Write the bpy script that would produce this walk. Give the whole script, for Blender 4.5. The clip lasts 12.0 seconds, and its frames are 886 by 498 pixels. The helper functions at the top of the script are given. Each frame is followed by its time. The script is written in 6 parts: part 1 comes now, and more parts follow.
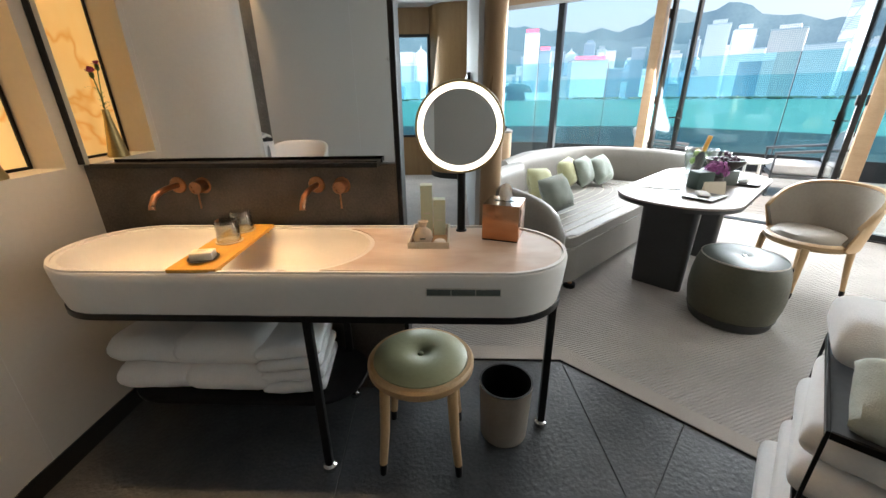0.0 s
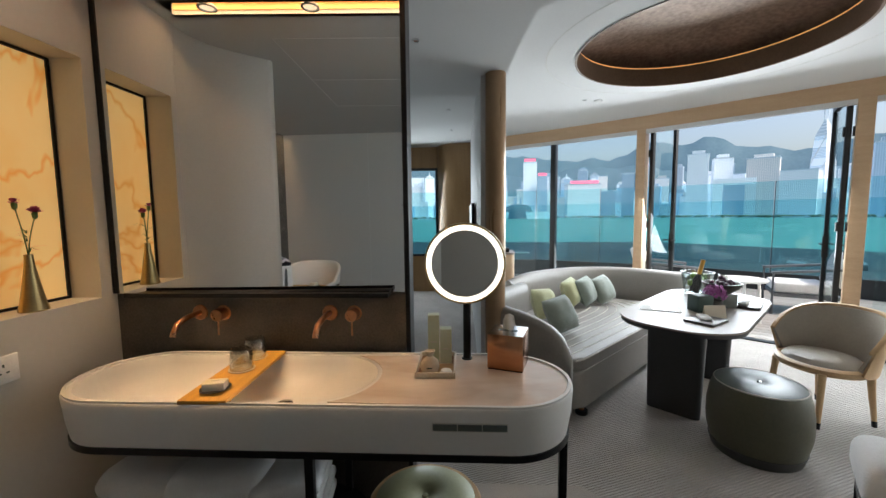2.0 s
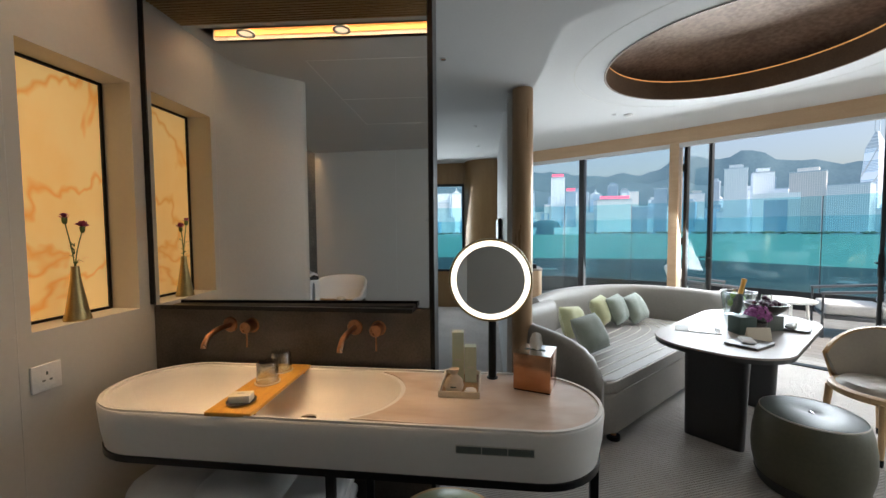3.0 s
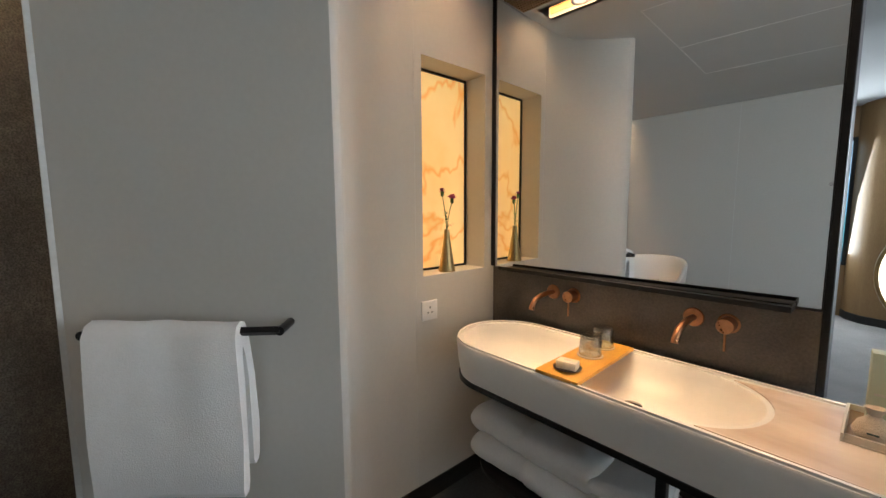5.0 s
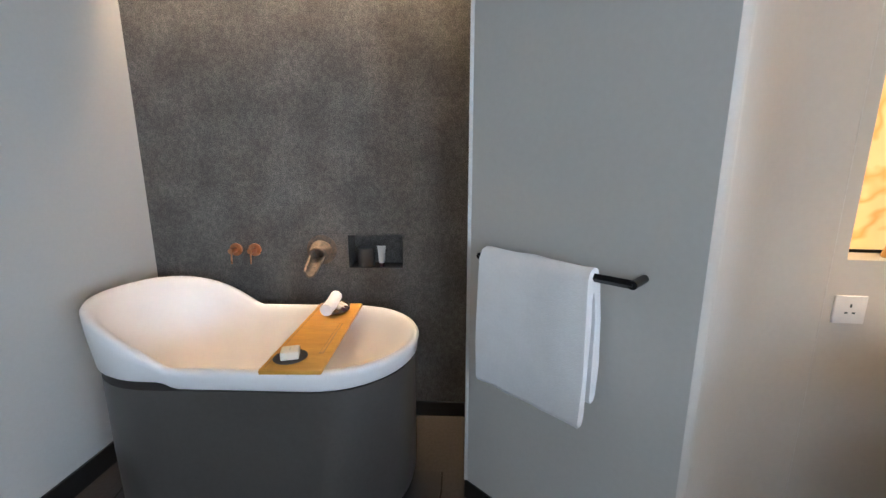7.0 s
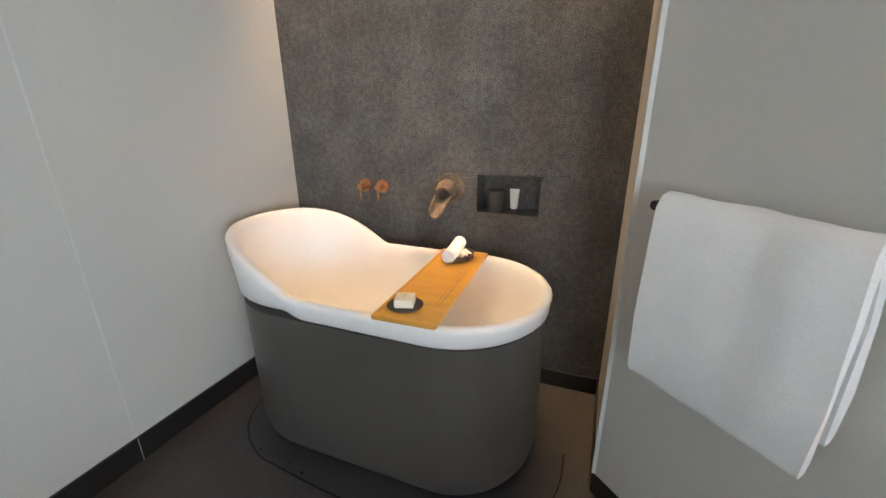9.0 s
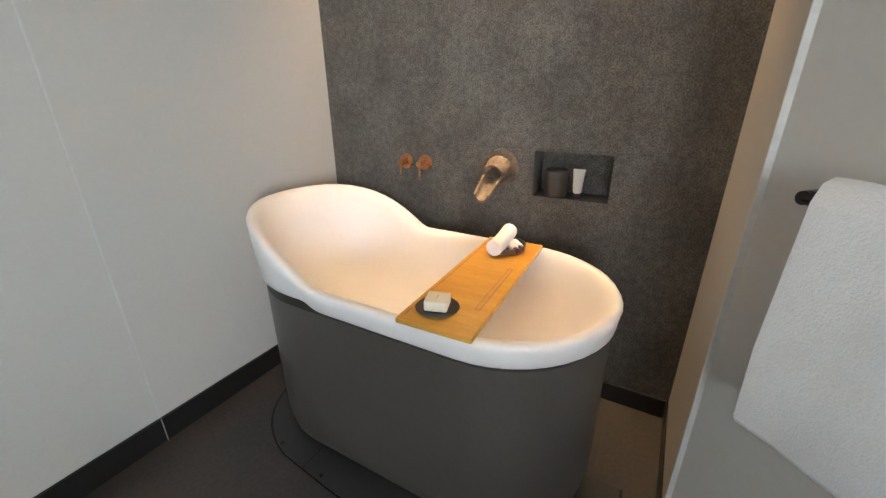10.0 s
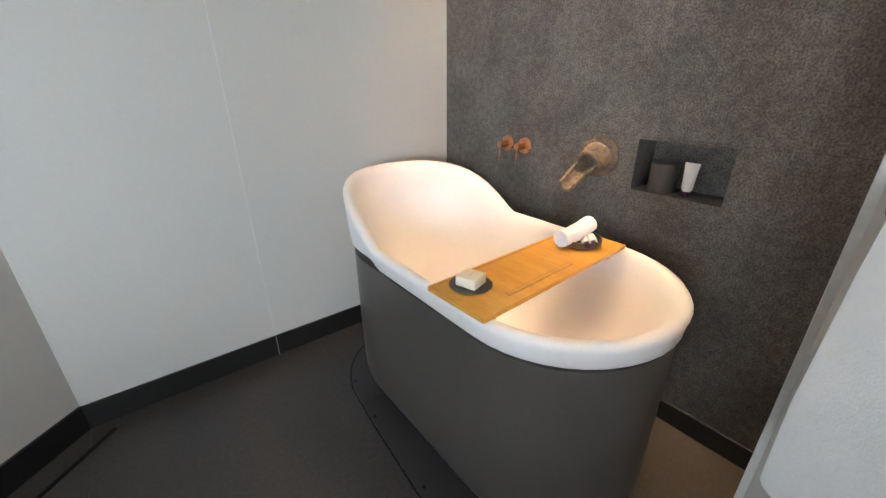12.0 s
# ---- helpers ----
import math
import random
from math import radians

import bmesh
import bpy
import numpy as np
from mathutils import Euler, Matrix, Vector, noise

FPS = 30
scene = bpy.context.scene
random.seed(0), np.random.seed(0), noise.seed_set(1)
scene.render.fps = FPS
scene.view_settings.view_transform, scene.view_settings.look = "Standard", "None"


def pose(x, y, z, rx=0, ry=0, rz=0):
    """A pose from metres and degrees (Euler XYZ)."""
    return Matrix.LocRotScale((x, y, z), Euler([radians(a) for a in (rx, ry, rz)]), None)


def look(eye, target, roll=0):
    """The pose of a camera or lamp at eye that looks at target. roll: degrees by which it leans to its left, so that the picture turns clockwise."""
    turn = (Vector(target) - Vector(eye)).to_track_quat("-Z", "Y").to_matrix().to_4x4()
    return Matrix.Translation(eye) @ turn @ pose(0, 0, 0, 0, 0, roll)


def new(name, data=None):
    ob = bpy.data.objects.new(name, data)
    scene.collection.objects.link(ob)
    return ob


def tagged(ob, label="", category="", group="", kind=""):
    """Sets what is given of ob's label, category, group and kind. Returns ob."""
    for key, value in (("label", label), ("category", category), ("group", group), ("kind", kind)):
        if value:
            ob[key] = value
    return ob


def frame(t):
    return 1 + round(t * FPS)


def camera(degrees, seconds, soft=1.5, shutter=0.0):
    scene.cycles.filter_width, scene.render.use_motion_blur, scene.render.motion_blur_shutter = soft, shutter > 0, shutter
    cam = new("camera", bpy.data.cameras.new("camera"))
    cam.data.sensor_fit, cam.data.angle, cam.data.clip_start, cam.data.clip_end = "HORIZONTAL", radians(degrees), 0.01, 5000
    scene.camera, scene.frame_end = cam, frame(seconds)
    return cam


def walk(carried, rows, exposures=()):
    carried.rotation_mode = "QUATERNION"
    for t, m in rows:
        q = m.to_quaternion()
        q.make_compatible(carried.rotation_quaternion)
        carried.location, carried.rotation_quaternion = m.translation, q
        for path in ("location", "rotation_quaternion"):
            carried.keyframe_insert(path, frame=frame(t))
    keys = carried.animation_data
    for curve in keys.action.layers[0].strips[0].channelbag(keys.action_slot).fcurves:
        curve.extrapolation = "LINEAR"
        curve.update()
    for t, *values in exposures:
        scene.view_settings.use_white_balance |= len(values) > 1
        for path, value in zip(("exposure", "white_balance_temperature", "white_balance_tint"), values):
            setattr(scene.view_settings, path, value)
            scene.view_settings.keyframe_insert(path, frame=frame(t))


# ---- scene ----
cam = camera(97.4, 12.0)
PATH = [
    (0, (-0.152, -0.016, 1.35), (-0.223, 1.842, 0.612), -0.6),
    (0.5, (-0.147, -0.04, 1.382), (-0.219, 1.861, 0.766), -0.5),
    (1, (-0.149, -0.058, 1.402), (-0.224, 1.889, 0.952), -0.7),
    (1.5, (-0.148, -0.074, 1.415), (-0.233, 1.904, 1.125), -0.6),
    (2, (-0.149, -0.085, 1.433), (-0.252, 1.904, 1.252), -0.6),
    (2.5, (-0.143, -0.096, 1.445), (-0.282, 1.896, 1.33), -0.5),
    (2.7, (-0.144, -0.086, 1.44), (-0.309, 1.905, 1.337), -0.5),
    (4.3, (-0.205, -0.03, 1.417), (-1.173, 1.711, 1.231), -0.2),
    (4.5, (-0.229, -0.024, 1.41), (-1.351, 1.621, 1.214), -0.4),
    (5, (-0.286, -0.042, 1.407), (-1.783, 1.268, 1.198), -0.3),
    (5.5, (-0.303, -0.058, 1.4), (-2.091, 0.812, 1.182), -0.3),
    (6, (-0.315, -0.053, 1.402), (-2.257, 0.355, 1.155), -0.1),
    (6.5, (-0.31, -0.052, 1.388), (-2.286, -0.019, 1.083), 0.0),
    (7, (-0.325, -0.069, 1.366), (-2.272, -0.31, 0.977), 0.1),
    (7.5, (-0.35, -0.072, 1.356), (-2.235, -0.526, 0.864), -0.2),
    (7.7, (-0.378, -0.069, 1.346), (-2.235, -0.588, 0.815), -0.3),
    (9.5, (-0.683, -0.212, 1.262), (-2.313, -1.156, 0.588), -0.2),
    (10, (-0.802, -0.249, 1.238), (-2.341, -1.293, 0.502), -0.2),
    (10.5, (-0.909, -0.233, 1.216), (-2.33, -1.405, 0.435), -0.3),
    (11, (-0.981, -0.169, 1.209), (-2.273, -1.469, 0.409), -0.2),
    (11.5, (-0.998, -0.094, 1.205), (-2.147, -1.52, 0.402), -0.3),
    (12, (-0.974, -0.032, 1.222), (-1.977, -1.567, 0.425), -0.3),
]
walk(cam, [(t, look(eye, target, roll)) for t, eye, target, roll in PATH],
     exposures=[(0, 1.4, 6550, 10), (1.0, 1.02, 6400, 10), (2.5, 0.7, 6400, 10), (4.3, 1.0, 6300, 10), (5.5, 1.68, 6000, 10), (6.5, 1.85, 5550, 10), (7.0, 1.95, 5450, 10), (7.7, 2.1, 5450, 10), (9.5, 2.15, 6250, 10), (12, 2.3, 6000, 10)])

# ---- world, sun, lamps ----
world = bpy.data.worlds.new("world")
scene.world = world
world.use_nodes = True
wn = world.node_tree.nodes
wl = world.node_tree.links
sky = wn.new("ShaderNodeTexSky")
sky.sky_type = "NISHITA"
sky.sun_disc = False
sky.sun_elevation = radians(48)
sky.sun_rotation = radians(120)
sky.air_density, sky.dust_density, sky.ozone_density = 1.0, 5.0, 1.0
wn["Background"].inputs[1].default_value = 0.15
wl.new(sky.outputs[0], wn["Background"].inputs[0])


def lamp(name, kind, m, energy, color, size=0.1, size_y=None, spot=None, blend=0.5, spread=None):
    d = bpy.data.lights.new(name, kind)
    d.energy, d.color = energy, color
    if kind == "AREA":
        d.shape, d.size = "RECTANGLE", size
        d.size_y = size_y or size
    if kind in ("SPOT", "POINT"):
        d.shadow_soft_size = size
    if kind == "SPOT":
        d.spot_size, d.spot_blend = radians(spot), blend
    if kind == "SUN":
        d.angle = radians(size)
    if spread:
        d.spread = radians(spread)
    ob = new(name, d)
    ob.matrix_world = m
    return ob


WARM = (1.0, 0.64, 0.33)
lamp("sun", "SUN", look((30, -17, 38), (0, 0, 0)), 2.6, (1.0, 0.95, 0.88), 6.0)
# the sky's light through the facade openings, strengthened by added area lamps
lamp("window_light_door", "AREA", look((2.75, 4.5, 1.55), (1.5, 3.0, 0.3)), 64, (0.88, 0.95, 1.0), 1.7, 1.6)
lamp("window_light_left", "AREA", look((1.55, 5.25, 1.4), (0.7, 3.6, 0.3)), 15, (0.90, 0.97, 1.0), 1.7, 2.1)
# fill lamp added at an unseen side bay to brighten the towel wall
lamp("fill_light_right", "AREA", look((4.92, 2.22, 1.4), (2.0, 0.9, 0.6)), 18, (1.0, 0.98, 0.94), 1.3, 2.1)
lamp("window_light_bedroom", "AREA", look((-0.85, 6.85, 1.5), (-0.85, 5.0, 1.2)), 20, (0.85, 0.95, 1.0), 1.0, 1.4)
# warm lamps above the vanity, the bath wall and the ceiling cove
lamp("slot_light_vanity", "AREA", pose(-0.85, 1.145, 2.50), 2, WARM, 1.5, 0.06)
for sx in (-1.375, -0.87):
    lamp("downlight_vanity", "SPOT", look((sx, 1.155, 2.42), (sx + 0.08, 1.26, 0.85)), 27, WARM, 0.03, spot=50, blend=0.7)
lamp("cove_light_bath", "AREA", Matrix.Translation((-2.25, -1.94, 0)) @ pose(0, 0, 0, 0, 0, 5) @ pose(0.035, 0.88, 2.44), 2.6, WARM, 0.05, 1.74, spread=62)
# warm fill spot added over the tub, without a fitting in the ceiling
lamp("fill_spot_bath", "SPOT", look((-1.75, -1.0, 2.42), (-1.75, -1.0, 0.6)), 2.0, (1.0, 0.64, 0.35), 0.04, spot=95, blend=0.9)


# ---- materials ----
def principled(name):
    m = bpy.data.materials.new(name)
    m.use_nodes = True
    return m, m.node_tree.nodes, m.node_tree.links, m.node_tree.nodes["Principled BSDF"]


def surface(name, c1, c2=None, rough=0.5, metal=0.0, scale=6.0, fine=60.0, bump=0.0, bscale=120.0, stretch=(1, 1, 1), rvar=0.1, sheen=0.0, coat=0.0, per=0.0):
    """Two tones mixed by coarse and fine noise, varied gloss and fine relief."""
    m, n, l, p = principled(name)
    c2 = c2 or tuple(min(1, c * 0.86) for c in c1)
    tc = n.new("ShaderNodeTexCoord")
    mp = n.new("ShaderNodeMapping")
    mp.inputs["Scale"].default_value = stretch
    l.new(tc.outputs["Object"], mp.inputs[0])
    a, b = n.new("ShaderNodeTexNoise"), n.new("ShaderNodeTexNoise")
    a.inputs["Scale"].default_value, a.inputs["Detail"].default_value = scale, 5
    b.inputs["Scale"].default_value, b.inputs["Detail"].default_value = fine, 3
    l.new(mp.outputs[0], a.inputs[0])
    l.new(mp.outputs[0], b.inputs[0])
    mix = n.new("ShaderNodeMath")
    mix.operation = "MULTIPLY_ADD"
    l.new(b.outputs[0], mix.inputs[0])
    mix.inputs[1].default_value = 0.5
    half = n.new("ShaderNodeMath")
    half.operation = "MULTIPLY"
    half.inputs[1].default_value = 0.5
    l.new(a.outputs[0], half.inputs[0])
    l.new(half.outputs[0], mix.inputs[2])
    ramp = n.new("ShaderNodeValToRGB")
    ramp.color_ramp.elements[0].position, ramp.color_ramp.elements[1].position = 0.36, 0.64
    ramp.color_ramp.elements[0].color, ramp.color_ramp.elements[1].color = (*c2, 1), (*c1, 1)
    l.new(mix.outputs[0], ramp.inputs[0])
    out = ramp.outputs[0]
    if per:
        info = n.new("ShaderNodeObjectInfo")
        hsv = n.new("ShaderNodeHueSaturation")
        mr = n.new("ShaderNodeMapRange")
        mr.inputs[3].default_value, mr.inputs[4].default_value = 1 - per, 1 + per
        l.new(info.outputs["Random"], mr.inputs[0])
        l.new(mr.outputs[0], hsv.inputs["Value"])
        l.new(out, hsv.inputs["Color"])
        out = hsv.outputs[0]
    l.new(out, p.inputs["Base Color"])
    rr = n.new("ShaderNodeMapRange")
    rr.inputs[3].default_value, rr.inputs[4].default_value = max(0.02, rough - rvar), min(1, rough + rvar)
    l.new(a.outputs[0], rr.inputs[0])
    l.new(rr.outputs[0], p.inputs["Roughness"])
    p.inputs["Metallic"].default_value = metal
    p.inputs["Sheen Weight"].default_value = sheen
    p.inputs["Coat Weight"].default_value = coat
    if bump:
        c = n.new("ShaderNodeTexNoise")
        c.inputs["Scale"].default_value, c.inputs["Detail"].default_value = bscale, 4
        l.new(mp.outputs[0], c.inputs[0])
        bu = n.new("ShaderNodeBump")
        bu.inputs["Strength"].default_value, bu.inputs["Distance"].default_value = bump, 0.01
        l.new(c.outputs[0], bu.inputs["Height"])
        l.new(bu.outputs[0], p.inputs["Normal"])
    return m


def veined(name, c1, c2, scale=3.0, rough=0.25, emit=0.0, stretch=(1, 1, 1), width=0.05, soft=None):
    """A pale stone with thin wandering veins; emit lights it from behind."""
    m, n, l, p = principled(name)
    tc = n.new("ShaderNodeTexCoord")
    mp = n.new("ShaderNodeMapping")
    mp.inputs["Scale"].default_value = stretch
    l.new(tc.outputs["Object"], mp.inputs[0])
    a = n.new("ShaderNodeTexNoise")
    a.inputs["Scale"].default_value, a.inputs["Detail"].default_value, a.inputs["Distortion"].default_value = scale, 4, 0.6
    l.new(mp.outputs[0], a.inputs[0])
    d = n.new("ShaderNodeMath")
    d.operation = "SUBTRACT"
    d.inputs[1].default_value = 0.5
    ab = n.new("ShaderNodeMath")
    ab.operation = "ABSOLUTE"
    l.new(a.outputs[0], d.inputs[0])
    l.new(d.outputs[0], ab.inputs[0])
    ramp = n.new("ShaderNodeValToRGB")
    ramp.color_ramp.elements[0].color, ramp.color_ramp.elements[1].color = (*c2, 1), (*c1, 1)
    ramp.color_ramp.elements[0].position, ramp.color_ramp.elements[1].position = 0.0, width
    l.new(ab.outputs[0], ramp.inputs[0])
    b = n.new("ShaderNodeTexNoise")
    b.inputs["Scale"].default_value, b.inputs["Detail"].default_value = scale * 2.3, 5
    l.new(mp.outputs[0], b.inputs[0])
    r2 = n.new("ShaderNodeValToRGB")
    s = soft or tuple(0.85 * c for c in c1)
    r2.color_ramp.elements[0].color, r2.color_ramp.elements[1].color = (*s, 1), (1, 1, 1, 1)
    r2.color_ramp.elements[0].position, r2.color_ramp.elements[1].position = 0.3, 0.62
    l.new(b.outputs[0], r2.inputs[0])
    mx = n.new("ShaderNodeMix")
    mx.data_type, mx.blend_type = "RGBA", "MULTIPLY"
    mx.inputs["Factor"].default_value = 0.5
    l.new(ramp.outputs[0], mx.inputs["A"])
    l.new(r2.outputs[0], mx.inputs["B"])
    l.new(mx.outputs["Result"], p.inputs["Base Color"])
    p.inputs["Roughness"].default_value = rough
    if emit:
        l.new(mx.outputs["Result"], p.inputs["Emission Color"])
        p.inputs["Emission Strength"].default_value = emit
    return m


def glow(name, color, strength):
    m, n, l, p = principled(name)
    p.inputs["Base Color"].default_value = (*color, 1)
    p.inputs["Emission Color"].default_value = (*color, 1)
    p.inputs["Emission Strength"].default_value = strength
    return m


def pane(name, tint, gloss=0.06, edge=0.5, power=4.0):
    """Thin clear glass: see-through with a faint reflection."""
    m, n, l, p = principled(name)
    n.remove(p)
    t = n.new("ShaderNodeBsdfTransparent")
    t.inputs[0].default_value = (*tint, 1)
    g = n.new("ShaderNodeBsdfGlossy")
    g.inputs["Roughness"].default_value = 0.01
    fr = n.new("ShaderNodeLayerWeight")
    po = n.new("ShaderNodeMath")
    po.operation = "POWER"
    po.inputs[1].default_value = power
    ma = n.new("ShaderNodeMath")
    ma.operation = "MULTIPLY_ADD"
    ma.inputs[1].default_value, ma.inputs[2].default_value = edge, gloss * 0.5
    l.new(fr.outputs["Facing"], po.inputs[0])
    l.new(po.outputs[0], ma.inputs[0])
    mx = n.new("ShaderNodeMixShader")
    l.new(ma.outputs[0], mx.inputs[0])
    l.new(t.outputs[0], mx.inputs[1])
    l.new(g.outputs[0], mx.inputs[2])
    l.new(mx.outputs[0], n["Material Output"].inputs[0])
    return m


def ribbed(name, c1, c2, period, angle=0.0, depth=0.4, rough=0.9):
    """Woven carpet with fine ribs and a mottled pile."""
    m = surface(name, c1, c2, rough, scale=3, fine=220, rvar=0.05, sheen=0.15)
    n, l, p = m.node_tree.nodes, m.node_tree.links, m.node_tree.nodes["Principled BSDF"]
    tc = n.new("ShaderNodeTexCoord")
    mp = n.new("ShaderNodeMapping")
    mp.inputs["Rotation"].default_value = (0, 0, angle)
    l.new(tc.outputs["Object"], mp.inputs[0])
    w = n.new("ShaderNodeTexWave")
    w.bands_direction = "X"
    w.inputs["Scale"].default_value = 0.314 / period
    w.inputs["Distortion"].default_value, w.inputs["Detail"].default_value, w.inputs["Detail Scale"].default_value = 1.6, 2, 6
    l.new(mp.outputs[0], w.inputs[0])
    no = n.new("ShaderNodeTexNoise")
    no.inputs["Scale"].default_value = 160
    l.new(tc.outputs["Object"], no.inputs[0])
    ad = n.new("ShaderNodeMath")
    ad.operation = "ADD"
    l.new(w.outputs[1], ad.inputs[0])
    l.new(no.outputs[0], ad.inputs[1])
    bu = n.new("ShaderNodeBump")
    bu.inputs["Strength"].default_value, bu.inputs["Distance"].default_value = depth, 0.006
    l.new(ad.outputs[0], bu.inputs["Height"])
    l.new(bu.outputs[0], p.inputs["Normal"])
    return m


def stone(name):
    """Flamed dark granite: pale and black grains over soft clouds, with a pitted relief."""
    m, n, l, p = principled(name)
    tc = n.new("ShaderNodeTexCoord")

    def tone(scale, detail, lo, hi, c0, c1):
        t = n.new("ShaderNodeTexNoise")
        t.inputs["Scale"].default_value, t.inputs["Detail"].default_value = scale, detail
        l.new(tc.outputs["Object"], t.inputs[0])
        q = n.new("ShaderNodeValToRGB")
        q.color_ramp.elements[0].position, q.color_ramp.elements[1].position = lo, hi
        q.color_ramp.elements[0].color, q.color_ramp.elements[1].color = (*c0, 1), (*c1, 1)
        l.new(t.outputs[0], q.inputs[0])
        return t, q

    grain, g = tone(170, 3, 0.36, 0.64, (0.068, 0.063, 0.056), (0.172, 0.160, 0.144))
    cloud, c = tone(4.5, 5, 0.36, 0.64, (0.78, 0.775, 0.77), (1.18, 1.18, 1.18))
    patch, q = tone(38, 4, 0.36, 0.64, (0.80, 0.80, 0.80), (1.18, 1.17, 1.16))
    out = g.outputs[0]
    for other in (c, q):
        mx = n.new("ShaderNodeMix")
        mx.data_type, mx.blend_type = "RGBA", "MULTIPLY"
        mx.inputs["Factor"].default_value = 1.0
        l.new(out, mx.inputs["A"])
        l.new(other.outputs[0], mx.inputs["B"])
        out = mx.outputs["Result"]
    l.new(out, p.inputs["Base Color"])
    p.inputs["Roughness"].default_value = 0.58
    bu = n.new("ShaderNodeBump")
    bu.inputs["Strength"].default_value, bu.inputs["Distance"].default_value = 0.5, 0.004
    l.new(grain.outputs[0], bu.inputs["Height"])
    l.new(bu.outputs[0], p.inputs["Normal"])
    return m


M_WALL = surface("greige_wall", (0.56, 0.54, 0.50), (0.535, 0.515, 0.475), 0.55, scale=1.5, bump=0.05, bscale=300)
M_CEIL = surface("ceiling_paint", (0.64, 0.64, 0.635), (0.615, 0.615, 0.61), 0.8, scale=2, bump=0.03)
M_SEAM = surface("pale_seam", (0.64, 0.63, 0.60), None, 0.6)
M_STONE = stone("dark_bath_stone")
M_BRIGHTSEAM = surface("white_seam", (0.82, 0.82, 0.81), None, 0.6)
M_STONE_JOINT = surface("stone_joint", (0.05, 0.047, 0.042), None, 0.8)
M_SPLASH = surface("dark_splashback_stone", (0.10, 0.085, 0.07), (0.05, 0.042, 0.035), 0.4, scale=9, fine=120, bump=0.15, bscale=140)
M_TILE = surface("slate_floor_tile", (0.076, 0.081, 0.087), (0.040, 0.043, 0.047), 0.36, scale=9, fine=80, bump=0.3, bscale=55, per=0.06)
M_GROUT = surface("dark_grout", (0.022, 0.022, 0.022), None, 0.9)
M_BATHTILE = surface("brown_black_floor_tile", (0.066, 0.059, 0.056), (0.040, 0.036, 0.034), 0.42, scale=2.5, fine=60, bump=0.1, bscale=70, per=0.04)
M_PLATE = surface("smooth_dark_plate", (0.045, 0.044, 0.045), (0.034, 0.033, 0.034), 0.32, scale=6, fine=140)
M_SKIRT = surface("black_skirting_stone", (0.009, 0.009, 0.009), (0.015, 0.015, 0.014), 0.4, scale=8, bump=0.05)
M_CARPET = ribbed("ribbed_carpet", (0.45, 0.415, 0.38), (0.34, 0.31, 0.28), 0.017, angle=1.2, depth=0.9)
M_BORDER = surface("carpet_border", (0.43, 0.385, 0.34), (0.37, 0.33, 0.29), 0.9, scale=5, fine=250, bump=0.3, bscale=260, sheen=0.2)
M_BLACK = surface("black_metal", (0.012, 0.012, 0.013), (0.02, 0.02, 0.02), 0.35, 0.6, scale=12, rvar=0.08)
M_FRAME = surface("dark_window_frame", (0.028, 0.03, 0.032), (0.02, 0.02, 0.022), 0.4, 0.3, scale=8)
M_WHITE = surface("white_solid_surface", (0.80, 0.775, 0.74), (0.775, 0.75, 0.715), 0.38, scale=3, rvar=0.05)
M_TUBWHITE = surface("white_tub_resin", (0.82, 0.80, 0.78), (0.80, 0.78, 0.76), 0.35, scale=3, rvar=0.05)
M_TUBGREY = surface("charcoal_tub_lacquer", (0.080, 0.072, 0.064), (0.068, 0.061, 0.054), 0.36, scale=3, rvar=0.06)
M_MARBLE = veined("pink_beige_marble", (0.74, 0.64, 0.55), (0.66, 0.52, 0.42), 2.6, 0.28, stretch=(0.7, 1.7, 1), width=0.10)
M_ONYX = veined("backlit_onyx", (1.0, 0.65, 0.25), (0.92, 0.43, 0.09), 1.75, 0.3, emit=0.205, stretch=(1, 1, 0.75), width=0.016, soft=(1.0, 0.78, 0.46))
M_COPPER = surface("brushed_copper", (0.55, 0.27, 0.14), (0.42, 0.20, 0.10), 0.3, 1.0, scale=20)
M_BRASS = surface("brushed_brass", (0.50, 0.38, 0.18), (0.40, 0.30, 0.14), 0.32, 1.0, scale=4, stretch=(1, 1, 8))
M_AGED = surface("aged_bronze_stone", (0.23, 0.17, 0.12), (0.10, 0.085, 0.07), 0.7, 0.3, scale=18, fine=70, bump=0.5, bscale=70)
M_CHROME = surface("chrome", (0.7, 0.7, 0.7), None, 0.12, 1.0)
M_BAMBOO = surface("bamboo_board", (0.66, 0.35, 0.055), (0.53, 0.26, 0.035), 0.42, scale=4, fine=30, stretch=(12, 1, 3), bump=0.05)
M_BEECH = surface("pale_beech", (0.60, 0.40, 0.21), (0.52, 0.33, 0.165), 0.42, scale=5, fine=40, stretch=(6, 6, 1))
M_OAK = surface("oak_facade_wood", (0.56, 0.385, 0.235), (0.48, 0.32, 0.185), 0.45, scale=3, fine=50, stretch=(1, 1, 6))
M_WOODWALL = surface("bedroom_wood_panel", (0.34, 0.205, 0.09), (0.27, 0.155, 0.065), 0.4, scale=3, fine=40, stretch=(5, 5, 0.6))
M_COLUMN = surface("bronze_column", (0.40, 0.26, 0.15), (0.33, 0.21, 0.115), 0.3, 0.35, scale=2, stretch=(6, 6, 0.4))
M_DISC = surface("bronze_leaf_dome", (0.30, 0.22, 0.165), (0.15, 0.095, 0.065), 0.5, 0.4, scale=3.5, fine=30)
M_DISCWALL = surface("dark_bronze_band", (0.17, 0.105, 0.065), (0.12, 0.075, 0.048), 0.4, 0.4, scale=5)
